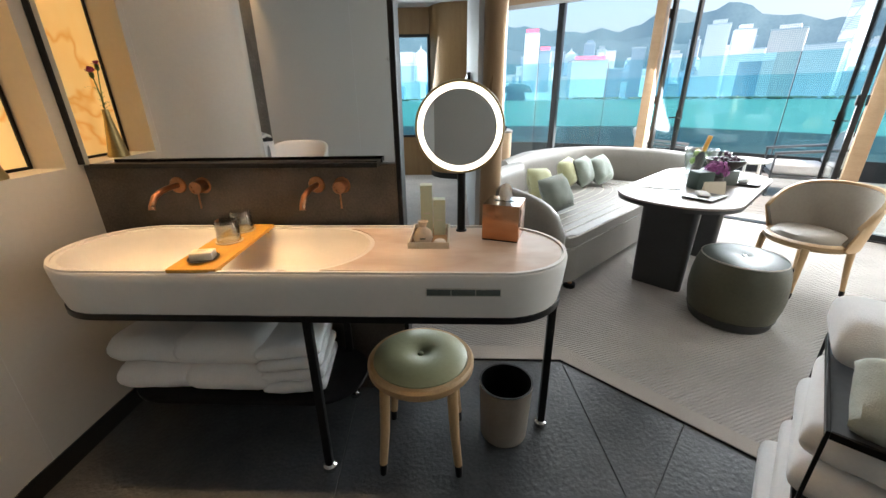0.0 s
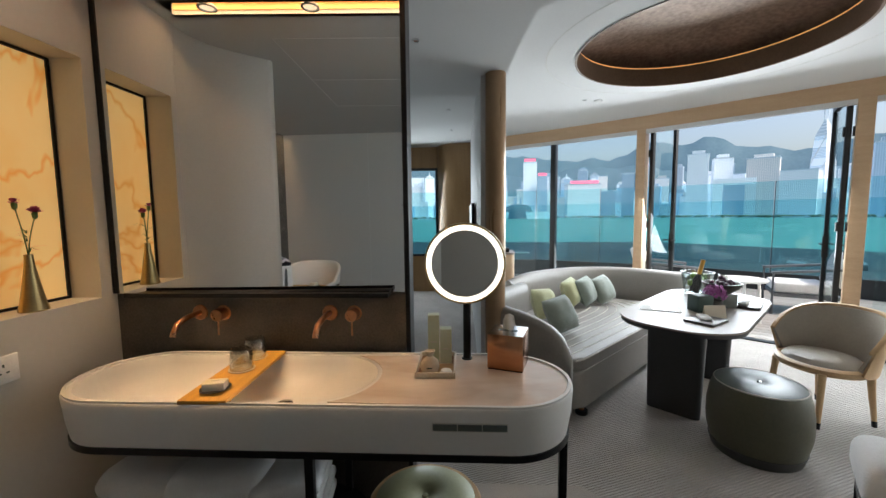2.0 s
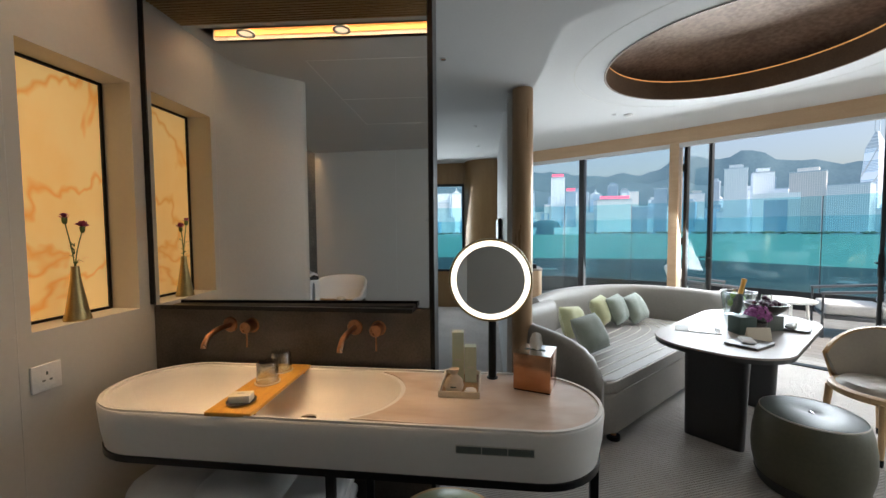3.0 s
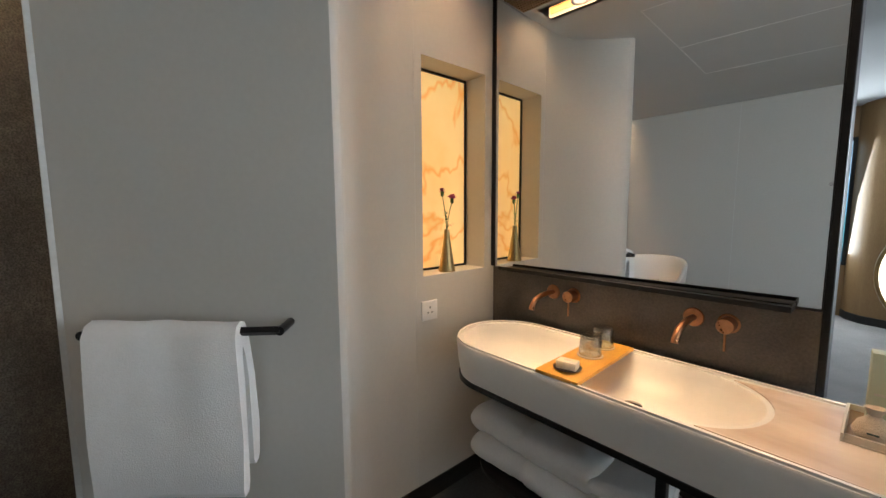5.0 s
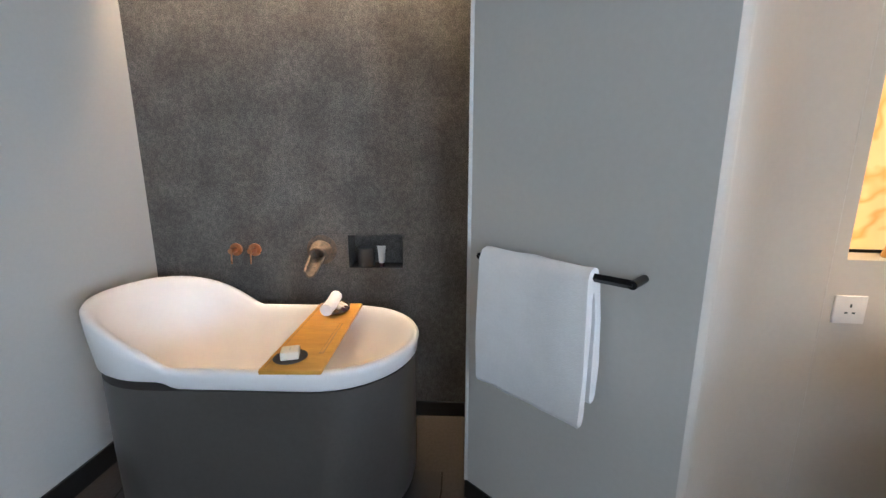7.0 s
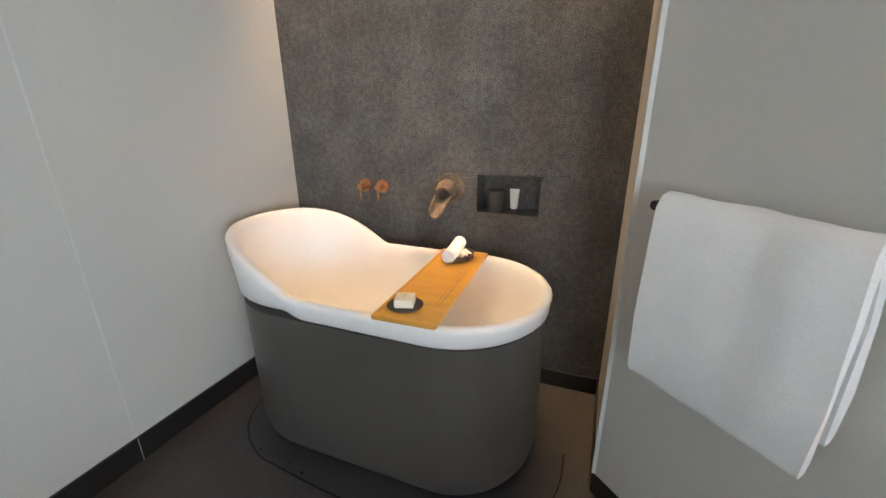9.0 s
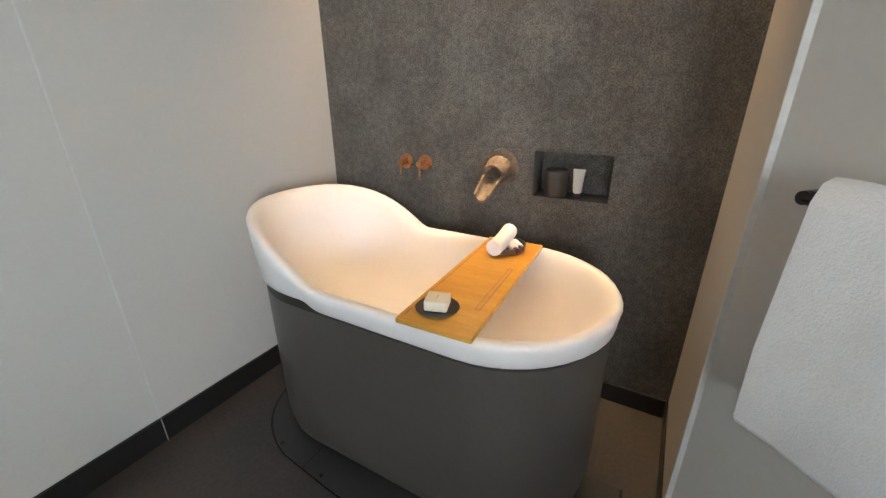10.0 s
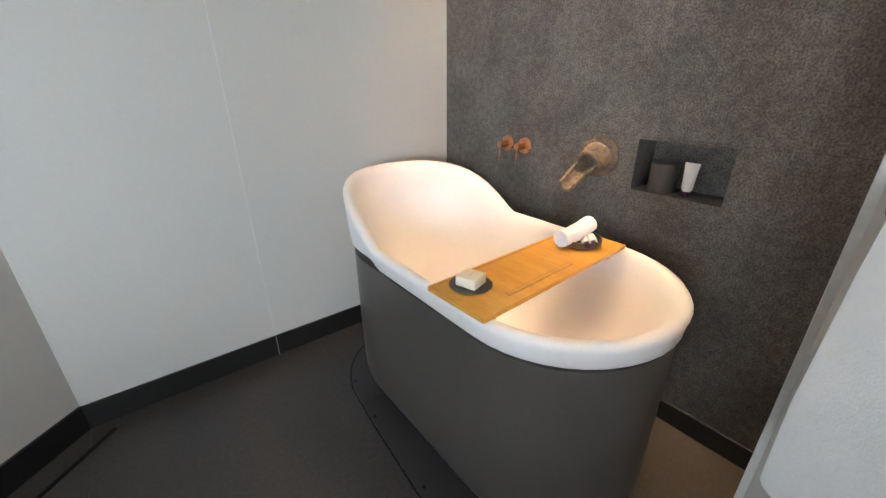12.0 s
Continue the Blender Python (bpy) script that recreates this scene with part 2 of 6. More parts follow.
M_TOWEL = surface("white_terry", (0.88, 0.875, 0.87), (0.83, 0.825, 0.82), 0.95, scale=14, fine=120, bump=0.22, bscale=260, sheen=0.5)
M_GREENVINYL = surface("olive_leather_pad", (0.40, 0.40, 0.235), (0.36, 0.36, 0.21), 0.38, scale=6, bump=0.06, bscale=240)
M_OTTO = surface("dark_olive_leather", (0.084, 0.080, 0.050), (0.066, 0.064, 0.040), 0.42, scale=7, bump=0.1, bscale=260)
M_OTTOTOP = surface("grey_green_leather", (0.11, 0.128, 0.115), (0.095, 0.11, 0.098), 0.36, scale=7, bump=0.1, bscale=260)
M_SOFA = surface("taupe_leather", (0.27, 0.245, 0.22), (0.235, 0.215, 0.19), 0.42, scale=5, bump=0.1, bscale=200)
M_STITCH = surface("pale_stitching", (0.66, 0.62, 0.56), None, 0.7)
M_CHAIRPAD = surface("greige_leather", (0.42, 0.37, 0.30), (0.38, 0.33, 0.27), 0.42, scale=6, bump=0.1, bscale=240)
M_CUSH1 = surface("grey_green_cushion", (0.25, 0.28, 0.24), (0.20, 0.23, 0.195), 0.85, scale=20, fine=200, bump=0.3, bscale=300, sheen=0.3)
M_CUSH2 = surface("yellow_green_cushion", (0.46, 0.46, 0.27), (0.40, 0.40, 0.22), 0.85, scale=20, fine=200, bump=0.3, bscale=300, sheen=0.3)
M_TABLE = surface("grey_brown_tabletop", (0.30, 0.25, 0.21), (0.25, 0.205, 0.17), 0.45, scale=3, fine=50, stretch=(1, 6, 1))
M_TABLELEG = surface("charcoal_table_leg", (0.035, 0.035, 0.038), (0.028, 0.028, 0.03), 0.4, scale=6)
M_BIN = surface("taupe_leather_bin", (0.30, 0.255, 0.21), (0.26, 0.22, 0.18), 0.5, scale=9, bump=0.1, bscale=250)
M_SAGE = surface("sage_paper_box", (0.56, 0.60, 0.46), (0.53, 0.57, 0.43), 0.6, scale=9)
M_TRAY = surface("cream_tray", (0.66, 0.58, 0.46), (0.62, 0.54, 0.42), 0.5, scale=9)
M_LINEN = surface("pouch_linen", (0.66, 0.56, 0.44), (0.58, 0.49, 0.38), 0.9, scale=30, bump=0.4, bscale=300)
M_SOAP = surface("ivory_soap", (0.80, 0.74, 0.60), (0.77, 0.71, 0.57), 0.5, scale=14)
M_DARKDISH = surface("dark_dish", (0.05, 0.045, 0.04), (0.04, 0.036, 0.032), 0.35, scale=14)
M_PAPER = surface("white_paper", (0.80, 0.79, 0.77), (0.76, 0.75, 0.73), 0.8, scale=20, bump=0.2, bscale=80)
M_INK = surface("dark_green_ink", (0.03, 0.06, 0.05), None, 0.6)
M_PETAL = surface("magenta_petal", (0.36, 0.03, 0.11), (0.52, 0.09, 0.20), 0.7, scale=60)
M_PURPLE = surface("purple_petal", (0.30, 0.07, 0.26), (0.42, 0.14, 0.36), 0.8, scale=60)
M_STEM = surface("green_stem", (0.11, 0.17, 0.045), (0.16, 0.20, 0.06), 0.6, scale=40)
M_GRAPE = surface("dark_grapes", (0.04, 0.012, 0.03), (0.07, 0.02, 0.045), 0.3, scale=40)
M_LIME = surface("lime_fruit", (0.22, 0.38, 0.05), (0.30, 0.45, 0.08), 0.4, scale=30)
M_RING = glow("ring_light_diffuser", (1.0, 0.93, 0.80), 1.05)
M_LED = glow("warm_led_strip", (1.0, 0.50, 0.17), 0.36)
M_LEDSOFT = glow("warm_cove_glow", (1.0, 0.46, 0.14), 0.30)
M_SPOTLED = glow("downlight_lens", (1.0, 0.78, 0.5), 0.7)
M_GLASS = pane("window_glass", (0.93, 0.98, 0.985))
M_BALGLASS = pane("tinted_balustrade_glass", (0.78, 0.95, 0.97))
M_TUMBLER = pane("clear_tumbler_glass", (0.88, 0.89, 0.86), 0.22, 0.95, 1.5)
M_ICE = pane("clear_acrylic", (0.86, 0.91, 0.92), 0.2, 0.8, 2.0)
M_DECK = surface("grey_deck_board", (0.30, 0.28, 0.26), (0.24, 0.225, 0.21), 0.6, scale=4, fine=50, stretch=(2, 12, 1), bump=0.1, per=0.12)
M_OUTGREY = surface("grey_outdoor_metal", (0.16, 0.17, 0.18), None, 0.45, 0.4)
M_OUTWHITE = surface("white_outdoor_fabric", (0.78, 0.78, 0.77), None, 0.8, scale=10, bump=0.2, bscale=200)
M_PARAPET = surface("dark_parapet", (0.02, 0.024, 0.026), None, 0.6)
M_ROOF = surface("dark_podium_roof", (0.010, 0.024, 0.034), (0.008, 0.018, 0.026), 0.7, scale=0.2, fine=2)
M_SEA = surface("green_sea", (0.06, 0.20, 0.18), (0.055, 0.185, 0.17), 0.45, scale=0.01, fine=0.2, bump=0.0)
M_SHORE = surface("shore_trees", (0.07, 0.12, 0.09), (0.09, 0.14, 0.11), 0.9, scale=0.02, fine=0.2)

m_, n_, l_, p_ = principled("mirror_silver")
p_.inputs["Base Color"].default_value, p_.inputs["Metallic"].default_value, p_.inputs["Roughness"].default_value = (0.80, 0.81, 0.80, 1), 1.0, 0.0
M_MIRROR = m_


# ---- mesh helpers ----
def put(name, bm, material, parent=None, label="", smooth=True, angle=0.7):
    for f in bm.faces:
        f.smooth = smooth
    if smooth:
        for e in bm.edges:
            if len(e.link_faces) == 2 and e.calc_face_angle(0) > angle:
                e.smooth = False
    me = bpy.data.meshes.new(name)
    bm.to_mesh(me)
    bm.free()
    me.materials.append(material)
    ob = new(name, me)
    if parent:
        ob.parent = parent
    if label:
        ob["label"] = label
    return ob


def part(name, bm, material, parent, label="", smooth=True, angle=0.7):
    return put(name, bm, material, parent, label, smooth, angle)


def thing(name, m, label, category, group="", kind=""):
    ob = new(name)
    ob.empty_display_size = 0.1
    ob.matrix_world = m
    return tagged(ob, label, category, group, kind)


def structure(name, bm, material, label="", category="", smooth=False):
    return tagged(put(name, bm, material, None, "", smooth), label, category, "", "structure")


def box(x0, x1, y0, y1, z0, z1, bevel=0.0, segs=2, bm=None, m=None):
    bm = bm or bmesh.new()
    r = bmesh.ops.create_cube(bm, size=1.0)
    vs = r["verts"]
    bmesh.ops.transform(bm, verts=vs, matrix=Matrix.Translation(((x0 + x1) / 2, (y0 + y1) / 2, (z0 + z1) / 2)) @ Matrix.Diagonal((x1 - x0, y1 - y0, z1 - z0, 1)))
    if bevel:
        es = list({e for v in vs for e in v.link_edges})
        r = bmesh.ops.bevel(bm, geom=es, offset=bevel, segments=segs, affect="EDGES", profile=0.5)
        vs = list({v for f in r["faces"] for v in f.verts} | {v for v in vs if v.is_valid})
    if m is not None:
        bmesh.ops.transform(bm, verts=vs, matrix=m)
    return bm


def prism(pts, z0, z1, bevel=0.0, segs=2, bm=None):
    """An upright prism over a counter-clockwise outline."""
    bm = bm or bmesh.new()
    lo = [bm.verts.new((x, y, z0)) for x, y in pts]
    hi = [bm.verts.new((x, y, z1)) for x, y in pts]
    k = len(pts)
    bm.faces.new(lo[::-1])
    top = bm.faces.new(hi)
    for i in range(k):
        bm.faces.new((lo[i], lo[(i + 1) % k], hi[(i + 1) % k], hi[i]))
    if bevel:
        es = list(top.edges) + [bm.edges.get((lo[i], lo[(i + 1) % k])) for i in range(k)]
        bmesh.ops.bevel(bm, geom=es, offset=bevel, segments=segs, affect="EDGES", profile=0.5)
    bmesh.ops.recalc_face_normals(bm, faces=bm.faces)
    return bm


def lathe(profile, segs=32, bm=None, m=None, sx=1.0, sy=1.0):
    """Turns a profile of (radius, height) round the z axis; a radius of 0 closes it."""
    bm = bm or bmesh.new()
    rings = []
    for r, z in profile:
        if r < 1e-6:
            rings.append([bm.verts.new((0, 0, z))])
        else:
            rings.append([bm.verts.new((r * sx * math.cos(2 * math.pi * i / segs), r * sy * math.sin(2 * math.pi * i / segs), z)) for i in range(segs)])
    for a, b in zip(rings, rings[1:]):
        for i in range(segs):
            j = (i + 1) % segs
            if len(a) == 1 and len(b) > 1:
                bm.faces.new((a[0], b[j], b[i]))
            elif len(b) == 1 and len(a) > 1:
                bm.faces.new((a[i], a[j], b[0]))
            elif len(a) > 1:
                bm.faces.new((a[i], a[j], b[j], b[i]))
    if m is not None:
        bmesh.ops.transform(bm, verts=[v for r in rings for v in r], matrix=m)
    bmesh.ops.recalc_face_normals(bm, faces=bm.faces)
    return bm


def tube(path, r, segs=10, bm=None, flat=1.0, taper=None):
    """A round bar along a path; taper gives the radius at its end."""
    bm = bm or bmesh.new()
    path = [Vector(p) for p in path]
    rings = []
    up = Vector((0, 0, 1))
    for i, p in enumerate(path):
        d = (path[min(i + 1, len(path) - 1)] - path[max(i - 1, 0)]).normalized()
        ref = up if abs(d.dot(up)) < 0.95 else Vector((1, 0, 0))
        a = d.cross(ref).normalized()
        b = a.cross(d).normalized()
        rr = r if taper is None else r + (taper - r) * i / (len(path) - 1)
        rings.append([bm.verts.new(p + a * rr * math.cos(2 * math.pi * k / segs) + b * rr * flat * math.sin(2 * math.pi * k / segs)) for k in range(segs)])
    for a, b in zip(rings, rings[1:]):
        for k in range(segs):
            bm.faces.new((a[k], a[(k + 1) % segs], b[(k + 1) % segs], b[k]))
    bm.faces.new(rings[0][::-1])
    bm.faces.new(rings[-1])
    bmesh.ops.recalc_face_normals(bm, faces=bm.faces)
    return bm


def arc(cx, cy, r, a0, a1, n=8):
    return [(cx + r * math.cos(radians(a0 + (a1 - a0) * i / n)), cy + r * math.sin(radians(a0 + (a1 - a0) * i / n))) for i in range(n + 1)]


def rounded(x0, x1, y0, y1, r, n=8):
    return arc(x1 - r, y1 - r, r, 0, 90, n) + arc(x0 + r, y1 - r, r, 90, 180, n) + arc(x0 + r, y0 + r, r, 180, 270, n) + arc(x1 - r, y0 + r, r, 270, 360, n)


def bezier(p0, p1, p2, p3, n=10):
    out = []
    for i in range(n + 1):
        t = i / n
        out.append(tuple((1 - t) ** 3 * a + 3 * t * (1 - t) ** 2 * b + 3 * t * t * (1 - t) * c + t ** 3 * d for a, b, c, d in zip(p0, p1, p2, p3)))
    return out


def pillow(w, d, h, puff=0.5, n=14, seed=0, crumple=0.0):
    """A soft cushion, w by d wide and h thick, lying flat on z = 0."""
    bm = bmesh.new()
    grid = {}
    for side in (1, -1):
        for i in range(n + 1):
            for j in range(n + 1):
                u, v = i / n * 2 - 1, j / n * 2 - 1
                edge = i in (0, n) or j in (0, n)
                if side < 0 and edge:
                    grid[side, i, j] = grid[1, i, j]
                    continue
                f = max(0.0, (1 - abs(u) ** 4) * (1 - abs(v) ** 4)) ** puff
                pull = 1 - 0.06 * (1 - f)
                z = side * h / 2 * f
                if crumple:
                    z += crumple * noise.noise(Vector((u * 2.5 + seed, v * 2.5, side)))
                grid[side, i, j] = bm.verts.new((u * w / 2 * pull, v * d / 2 * pull, h / 2 + z))
    for side in (1, -1):
        for i in range(n):
            for j in range(n):
                q = [grid[side, i, j], grid[side, i + 1, j], grid[side, i + 1, j + 1], grid[side, i, j + 1]]
                if len(set(q)) == 4:
                    bm.faces.new(q if side > 0 else q[::-1])
    bmesh.ops.recalc_face_normals(bm, faces=bm.faces)
    return bm


def folded_towel(w, d, h, layers=3, seed=0):
    """A folded terry towel: fold layers that round over at the front and sag a little."""
    bm = bmesh.new()
    random.seed(seed)
    lh = h / layers
    for k in range(layers):
        z0 = k * lh
        r = lh * 0.49
        prof = [(d, r * 0.15), (r * 1.5, 0)]
        prof += [(r - r * math.sin(a), r - r * math.cos(a)) for a in [math.pi * i / 8 for i in range(9)]]
        prof += [(r * 1.5, 2 * r), (d, 2 * r * 0.95)]
        n = 22
        rows = []
        for i in range(n + 1):
            u = 0.5 - 0.5 * math.cos(math.pi * i / n)
            e = abs(2 * u - 1)
            f = 0.22 + 0.78 * (1 - e ** 9) ** 0.5
            off = 0.004 * noise.noise(Vector((u * 9, k * 3.1, seed * 1.7)))
            rows.append([bm.verts.new(((u - 0.5) * w, y + off + (r * 0.5 if y < d * 0.5 else -0.01) * (1 - f) + 0.006 * noise.noise(Vector((u * 3, k, seed))), z0 + r + (z - r) * f + 0.006 * noise.noise(Vector((u * 4, y * 8, k + seed))))) for y, z in prof])
        for a, b in zip(rows, rows[1:]):
            for i in range(len(prof) - 1):
                bm.faces.new((a[i], b[i], b[i + 1], a[i + 1]))
        bm.faces.new(rows[0])
        bm.faces.new(rows[-1][::-1])
    bmesh.ops.recalc_face_normals(bm, faces=bm.faces)
    return bm


def ribbon_wall(path, thick, z0, z1, bm=None):
    """A wall of even thickness that follows a plan line; thickness to the left of its run."""
    left = []
    for i, p in enumerate(path):
        d = Vector(path[min(i + 1, len(path) - 1)]) - Vector(path[max(i - 1, 0)])
        nrm = Vector((-d.y, d.x)).normalized()
        left.append((p[0] + nrm.x * thick, p[1] + nrm.y * thick))
    bm = bm or bmesh.new()
    k = len(path)
    v = [[bm.verts.new((x, y, z)) for x, y in line] for line in (path, left) for z in (z0, z1)]
    for i in range(k - 1):
        bm.faces.new((v[0][i], v[0][i + 1], v[1][i + 1], v[1][i]))
        bm.faces.new((v[2][i + 1], v[2][i], v[3][i], v[3][i + 1]))
        bm.faces.new((v[1][i], v[1][i + 1], v[3][i + 1], v[3][i]))
        bm.faces.new((v[0][i + 1], v[0][i], v[2][i], v[2][i + 1]))
    for i in (0, k - 1):
        bm.faces.new((v[0][i], v[1][i], v[3][i], v[2][i]))
    bmesh.ops.recalc_face_normals(bm, faces=bm.faces)
    return bm

# ---- structure ----
BATH = Matrix.Translation((-2.25, -1.94, 0)) @ pose(0, 0, 0, 0, 0, 5)
BW = lambda x, y: tuple((BATH @ Vector((x, y, 0)))[:2])
CEIL, SOFFIT = 2.62, 2.45
WY, WX = 1.518, -1.66   # mirror wall and niche wall


def into_bath(ob):
    ob.matrix_world = BATH
    return ob


# floors
BF = -0.055   # the wet area's floor lies a little lower
structure("floor", prism([(-3.2, 0.22), (0.50, 0.22), (0.50, -2.4), (2.6, -2.4), (2.6, 1.2), (0.95, 1.19), (0.41, 1.746), (-3.2, 1.746)], -0.12, -0.006), M_GROUT, "dark grout bed under the slate floor tiles", "floor")
structure("floor_bath", prism([(-3.2, -2.4), (0.50, -2.4), (0.50, 0.22), (-3.2, 0.22)], -0.14, BF - 0.006), M_GROUT, "dark grout bed of the lower bathing area", "floor")
structure("floor_carpet", prism([(-3.4, 1.86), (0.455, 1.86), (1.17, 1.13), (2.6, 1.13), (2.6, 0.1), (5.6, 0.1), (5.6, 2.1), (3.35, 4.16), (2.2, 5.05), (1.2, 5.72), (0.3, 6.25), (0.1, 7.4), (-3.4, 7.4)], -0.12, 0.006), M_CARPET, "beige ribbed wool carpet of the living room", "carpet")
structure("floor_border", prism([(-3.4, 1.746), (0.41, 1.746), (1.06, 1.12), (1.06, 1.13), (1.17, 1.13), (0.455, 1.86), (-3.4, 1.86)], -0.12, 0.010), M_BORDER, "plain beige border band of the carpet", "carpet")
structure("trim_floor", tube([(-3.4, 1.744, 0.002), (0.41, 1.744, 0.002), (1.06, 1.118, 0.002)], 0.006, 6), M_BLACK, "thin dark metal strip between tiles and carpet", "trim")

# mirror wall, with its dark metal edge
structure("wall_vanity", box(WX - 0.3, -0.392, WY + 0.046, WY + 0.11, 0, SOFFIT), M_SPLASH, "dark stone wall behind the vanity", "wall")
structure("wall_splashback", box(WX, -0.375, WY, WY + 0.045, 0.0, 1.098), M_SPLASH, "dark brown stone splashback", "wall")
structure("trim_wall_end", box(-0.392, -0.372, WY - 0.004, WY + 0.114, 0, SOFFIT - 0.002, 0.003), M_BLACK, "black metal edge of the vanity wall", "trim")

# niche wall: pieces round the lit niche
NY0, NY1, NZ0, NZ1 = 1.04, 1.446, 1.098, 2.065
structure("wall_niche_below", box(WX - 0.3, WX, NY0, WY + 0.01, 0, NZ0), M_WALL, "greige wall panel under the niche", "wall")
structure("wall_niche_above", box(WX - 0.3, WX, NY0, WY + 0.01, NZ1, SOFFIT), M_WALL, "greige wall panel over the niche", "wall")
structure("wall_niche_side", box(WX - 0.3, WX, NY1, WY + 0.01, NZ0, NZ1), M_WALL, "greige wall panel between niche and mirror", "wall")
# bulging wall that ends in a rounded edge, the towel wall and the alcove side
bulge = bezier((WX, 0.92), (WX, 0.72), (-1.50, 0.62), (-1.375, 0.512), 14) + arc(-1.402, 0.470, 0.052, 52, 4, 8)
bulge = [(WX, NY0)] + bulge + [(-1.82, -0.15), BW(0, 1.76), (-2.75, -0.1), (-2.75, NY0)]
structure("wall_towel", prism(bulge[::-1], -0.12, SOFFIT), M_WALL, "greige curved wall with a rounded lit edge", "wall", smooth=True)
structure("wall_niche_return", box(-2.75, WX - 0.16, NY0, WY + 0.1, 0, SOFFIT), M_WALL, "plain wall behind the niche", "wall")

# bath wall with its recess (own frame: x out of the wall, y along it)
RY0, RY1, RZ0, RZ1 = 1.10, 1.402, 0.842, 1.025
for n_wall, y0, y1, z0, z1, x0, x1 in (("wall_bath", -0.1, RY0, -0.12, 2.6, -0.14, 0), ("wall_bath_end", RY1, 1.80, -0.12, 2.6, -0.14, 0), ("wall_bath_below", RY0, RY1, -0.12, RZ0, -0.14, 0), ("wall_bath_above", RY0, RY1, RZ1, 2.6, -0.14, 0), ("wall_bath_recess", RY0 - 0.01, RY1 + 0.01, RZ0 - 0.01, RZ1 + 0.01, -0.22, -0.141)):
    into_bath(structure(n_wall, box(x0, x1, y0, y1, z0, z1), M_STONE, "dark rough granite wall round a small recess", "wall"))
into_bath(structure("trim_bath_joint", box(0, 0.0006, 0.0, 1.76, 2.1965, 2.198), M_STONE_JOINT, "fine stone joint high on the bath wall", "trim"))
into_bath(structure("trim_bath_joint_low", box(0, 0.0006, 0.42, 1.76, 1.0343, 1.0353), M_STONE_JOINT, "fine stone joint along the recess", "trim"))
into_bath(structure("wall_south", box(-0.14, 1.845, -0.12, 0, -0.12, SOFFIT), M_WALL, "pale grey wall panels beside the bath", "wall"))
into_bath(structure("trim_south_joint", box(1.098, 1.104, -0.004, 0.002, 0.055, SOFFIT), M_SEAM, "thin pale joint between two wall panels", "trim"))
WC = BW(1.845, 0)
structure("wall_diagonal", ribbon_wall([(1.55, 0.28), WC], 0.1, -0.12, SOFFIT), M_WALL, "greige wall towards the entrance", "wall")
structure("wall_east", box(1.55, 5.8, 0.0, 0.1, 0, CEIL), M_WALL, "plain wall closing the living room", "wall")
# skirtings
into_bath(structure("baseboard_south", box(0, 1.845, 0, 0.012, BF, 0.055, 0.002), M_SKIRT, "black stone skirting", "skirting"))
into_bath(structure("baseboard_bath", box(0, 0.012, 0.012, 1.75, BF, 0.036, 0.002), M_SKIRT, "black stone skirting", "skirting"))
structure("baseboard_diagonal", ribbon_wall([WC, (1.5, 0.236)], 0.012, BF, 0.058), M_SKIRT, "black stone skirting", "skirting")
nose = bulge.index(min(bulge, key=lambda q: abs(q[0] + 1.375) + abs(q[1] - 0.43)))
structure("baseboard_bulge", ribbon_wall(bulge[:nose + 1], 0.006, 0, 0.09), M_SKIRT, "black stone skirting following the curved wall", "skirting", smooth=True)
structure("baseboard_towel", ribbon_wall(bulge[nose:-2], 0.006, BF, 0.03), M_SKIRT, "black stone skirting under the towel wall", "skirting", smooth=True)
into_bath(structure("trim_skirting_joint", box(1.0995, 1.1025, 0.0105, 0.0125, BF, 0.054), M_STITCH, "fine pale joint in the skirting", "trim"))
structure("baseboard_niche", box(WX, WX + 0.006, NY0, WY, 0, 0.09), M_SKIRT, "black stone skirting", "skirting")
structure("trim_towel_edge", box(-1.826, -1.815, -0.158, -0.142, 0.03, SOFFIT, 0.002), M_SEAM, "pale edge profile of the towel wall", "trim")
structure("trim_niche_joint", box(WX - 0.001, WX + 0.0008, 0.998, 1.0005, 0.09, SOFFIT), M_SEAM, "fine vertical joint in the wall panelling", "trim")

# low ceiling over the bathroom with its light slot
sof = [(-3.2, 3.42), (-3.2, -2.5), (2.6, -2.5), (2.6, 0.1), (0.467, 1.80), (0.225, 1.99), (0.18, 2.86), (0.02, 2.90), (0.0, 3.42)]
SX0, SX1, SY0, SY1 = -1.58, 0.30, 1.09, 1.20


def sheet_with_hole(outer, hole, z, up=False):
    bm = bmesh.new()
    es = []
    for loop in (outer, hole):
        vs = [bm.verts.new((x, y, z)) for x, y in loop]
        es += [bm.edges.new((vs[i], vs[(i + 1) % len(vs)])) for i in range(len(vs))]
    bmesh.ops.triangle_fill(bm, use_beauty=True, use_dissolve=False, edges=es)
    bmesh.ops.recalc_face_normals(bm, faces=bm.faces)
    if (bm.faces[:][0].normal.z > 0) != up:
        bmesh.ops.reverse_faces(bm, faces=bm.faces)
    return bm


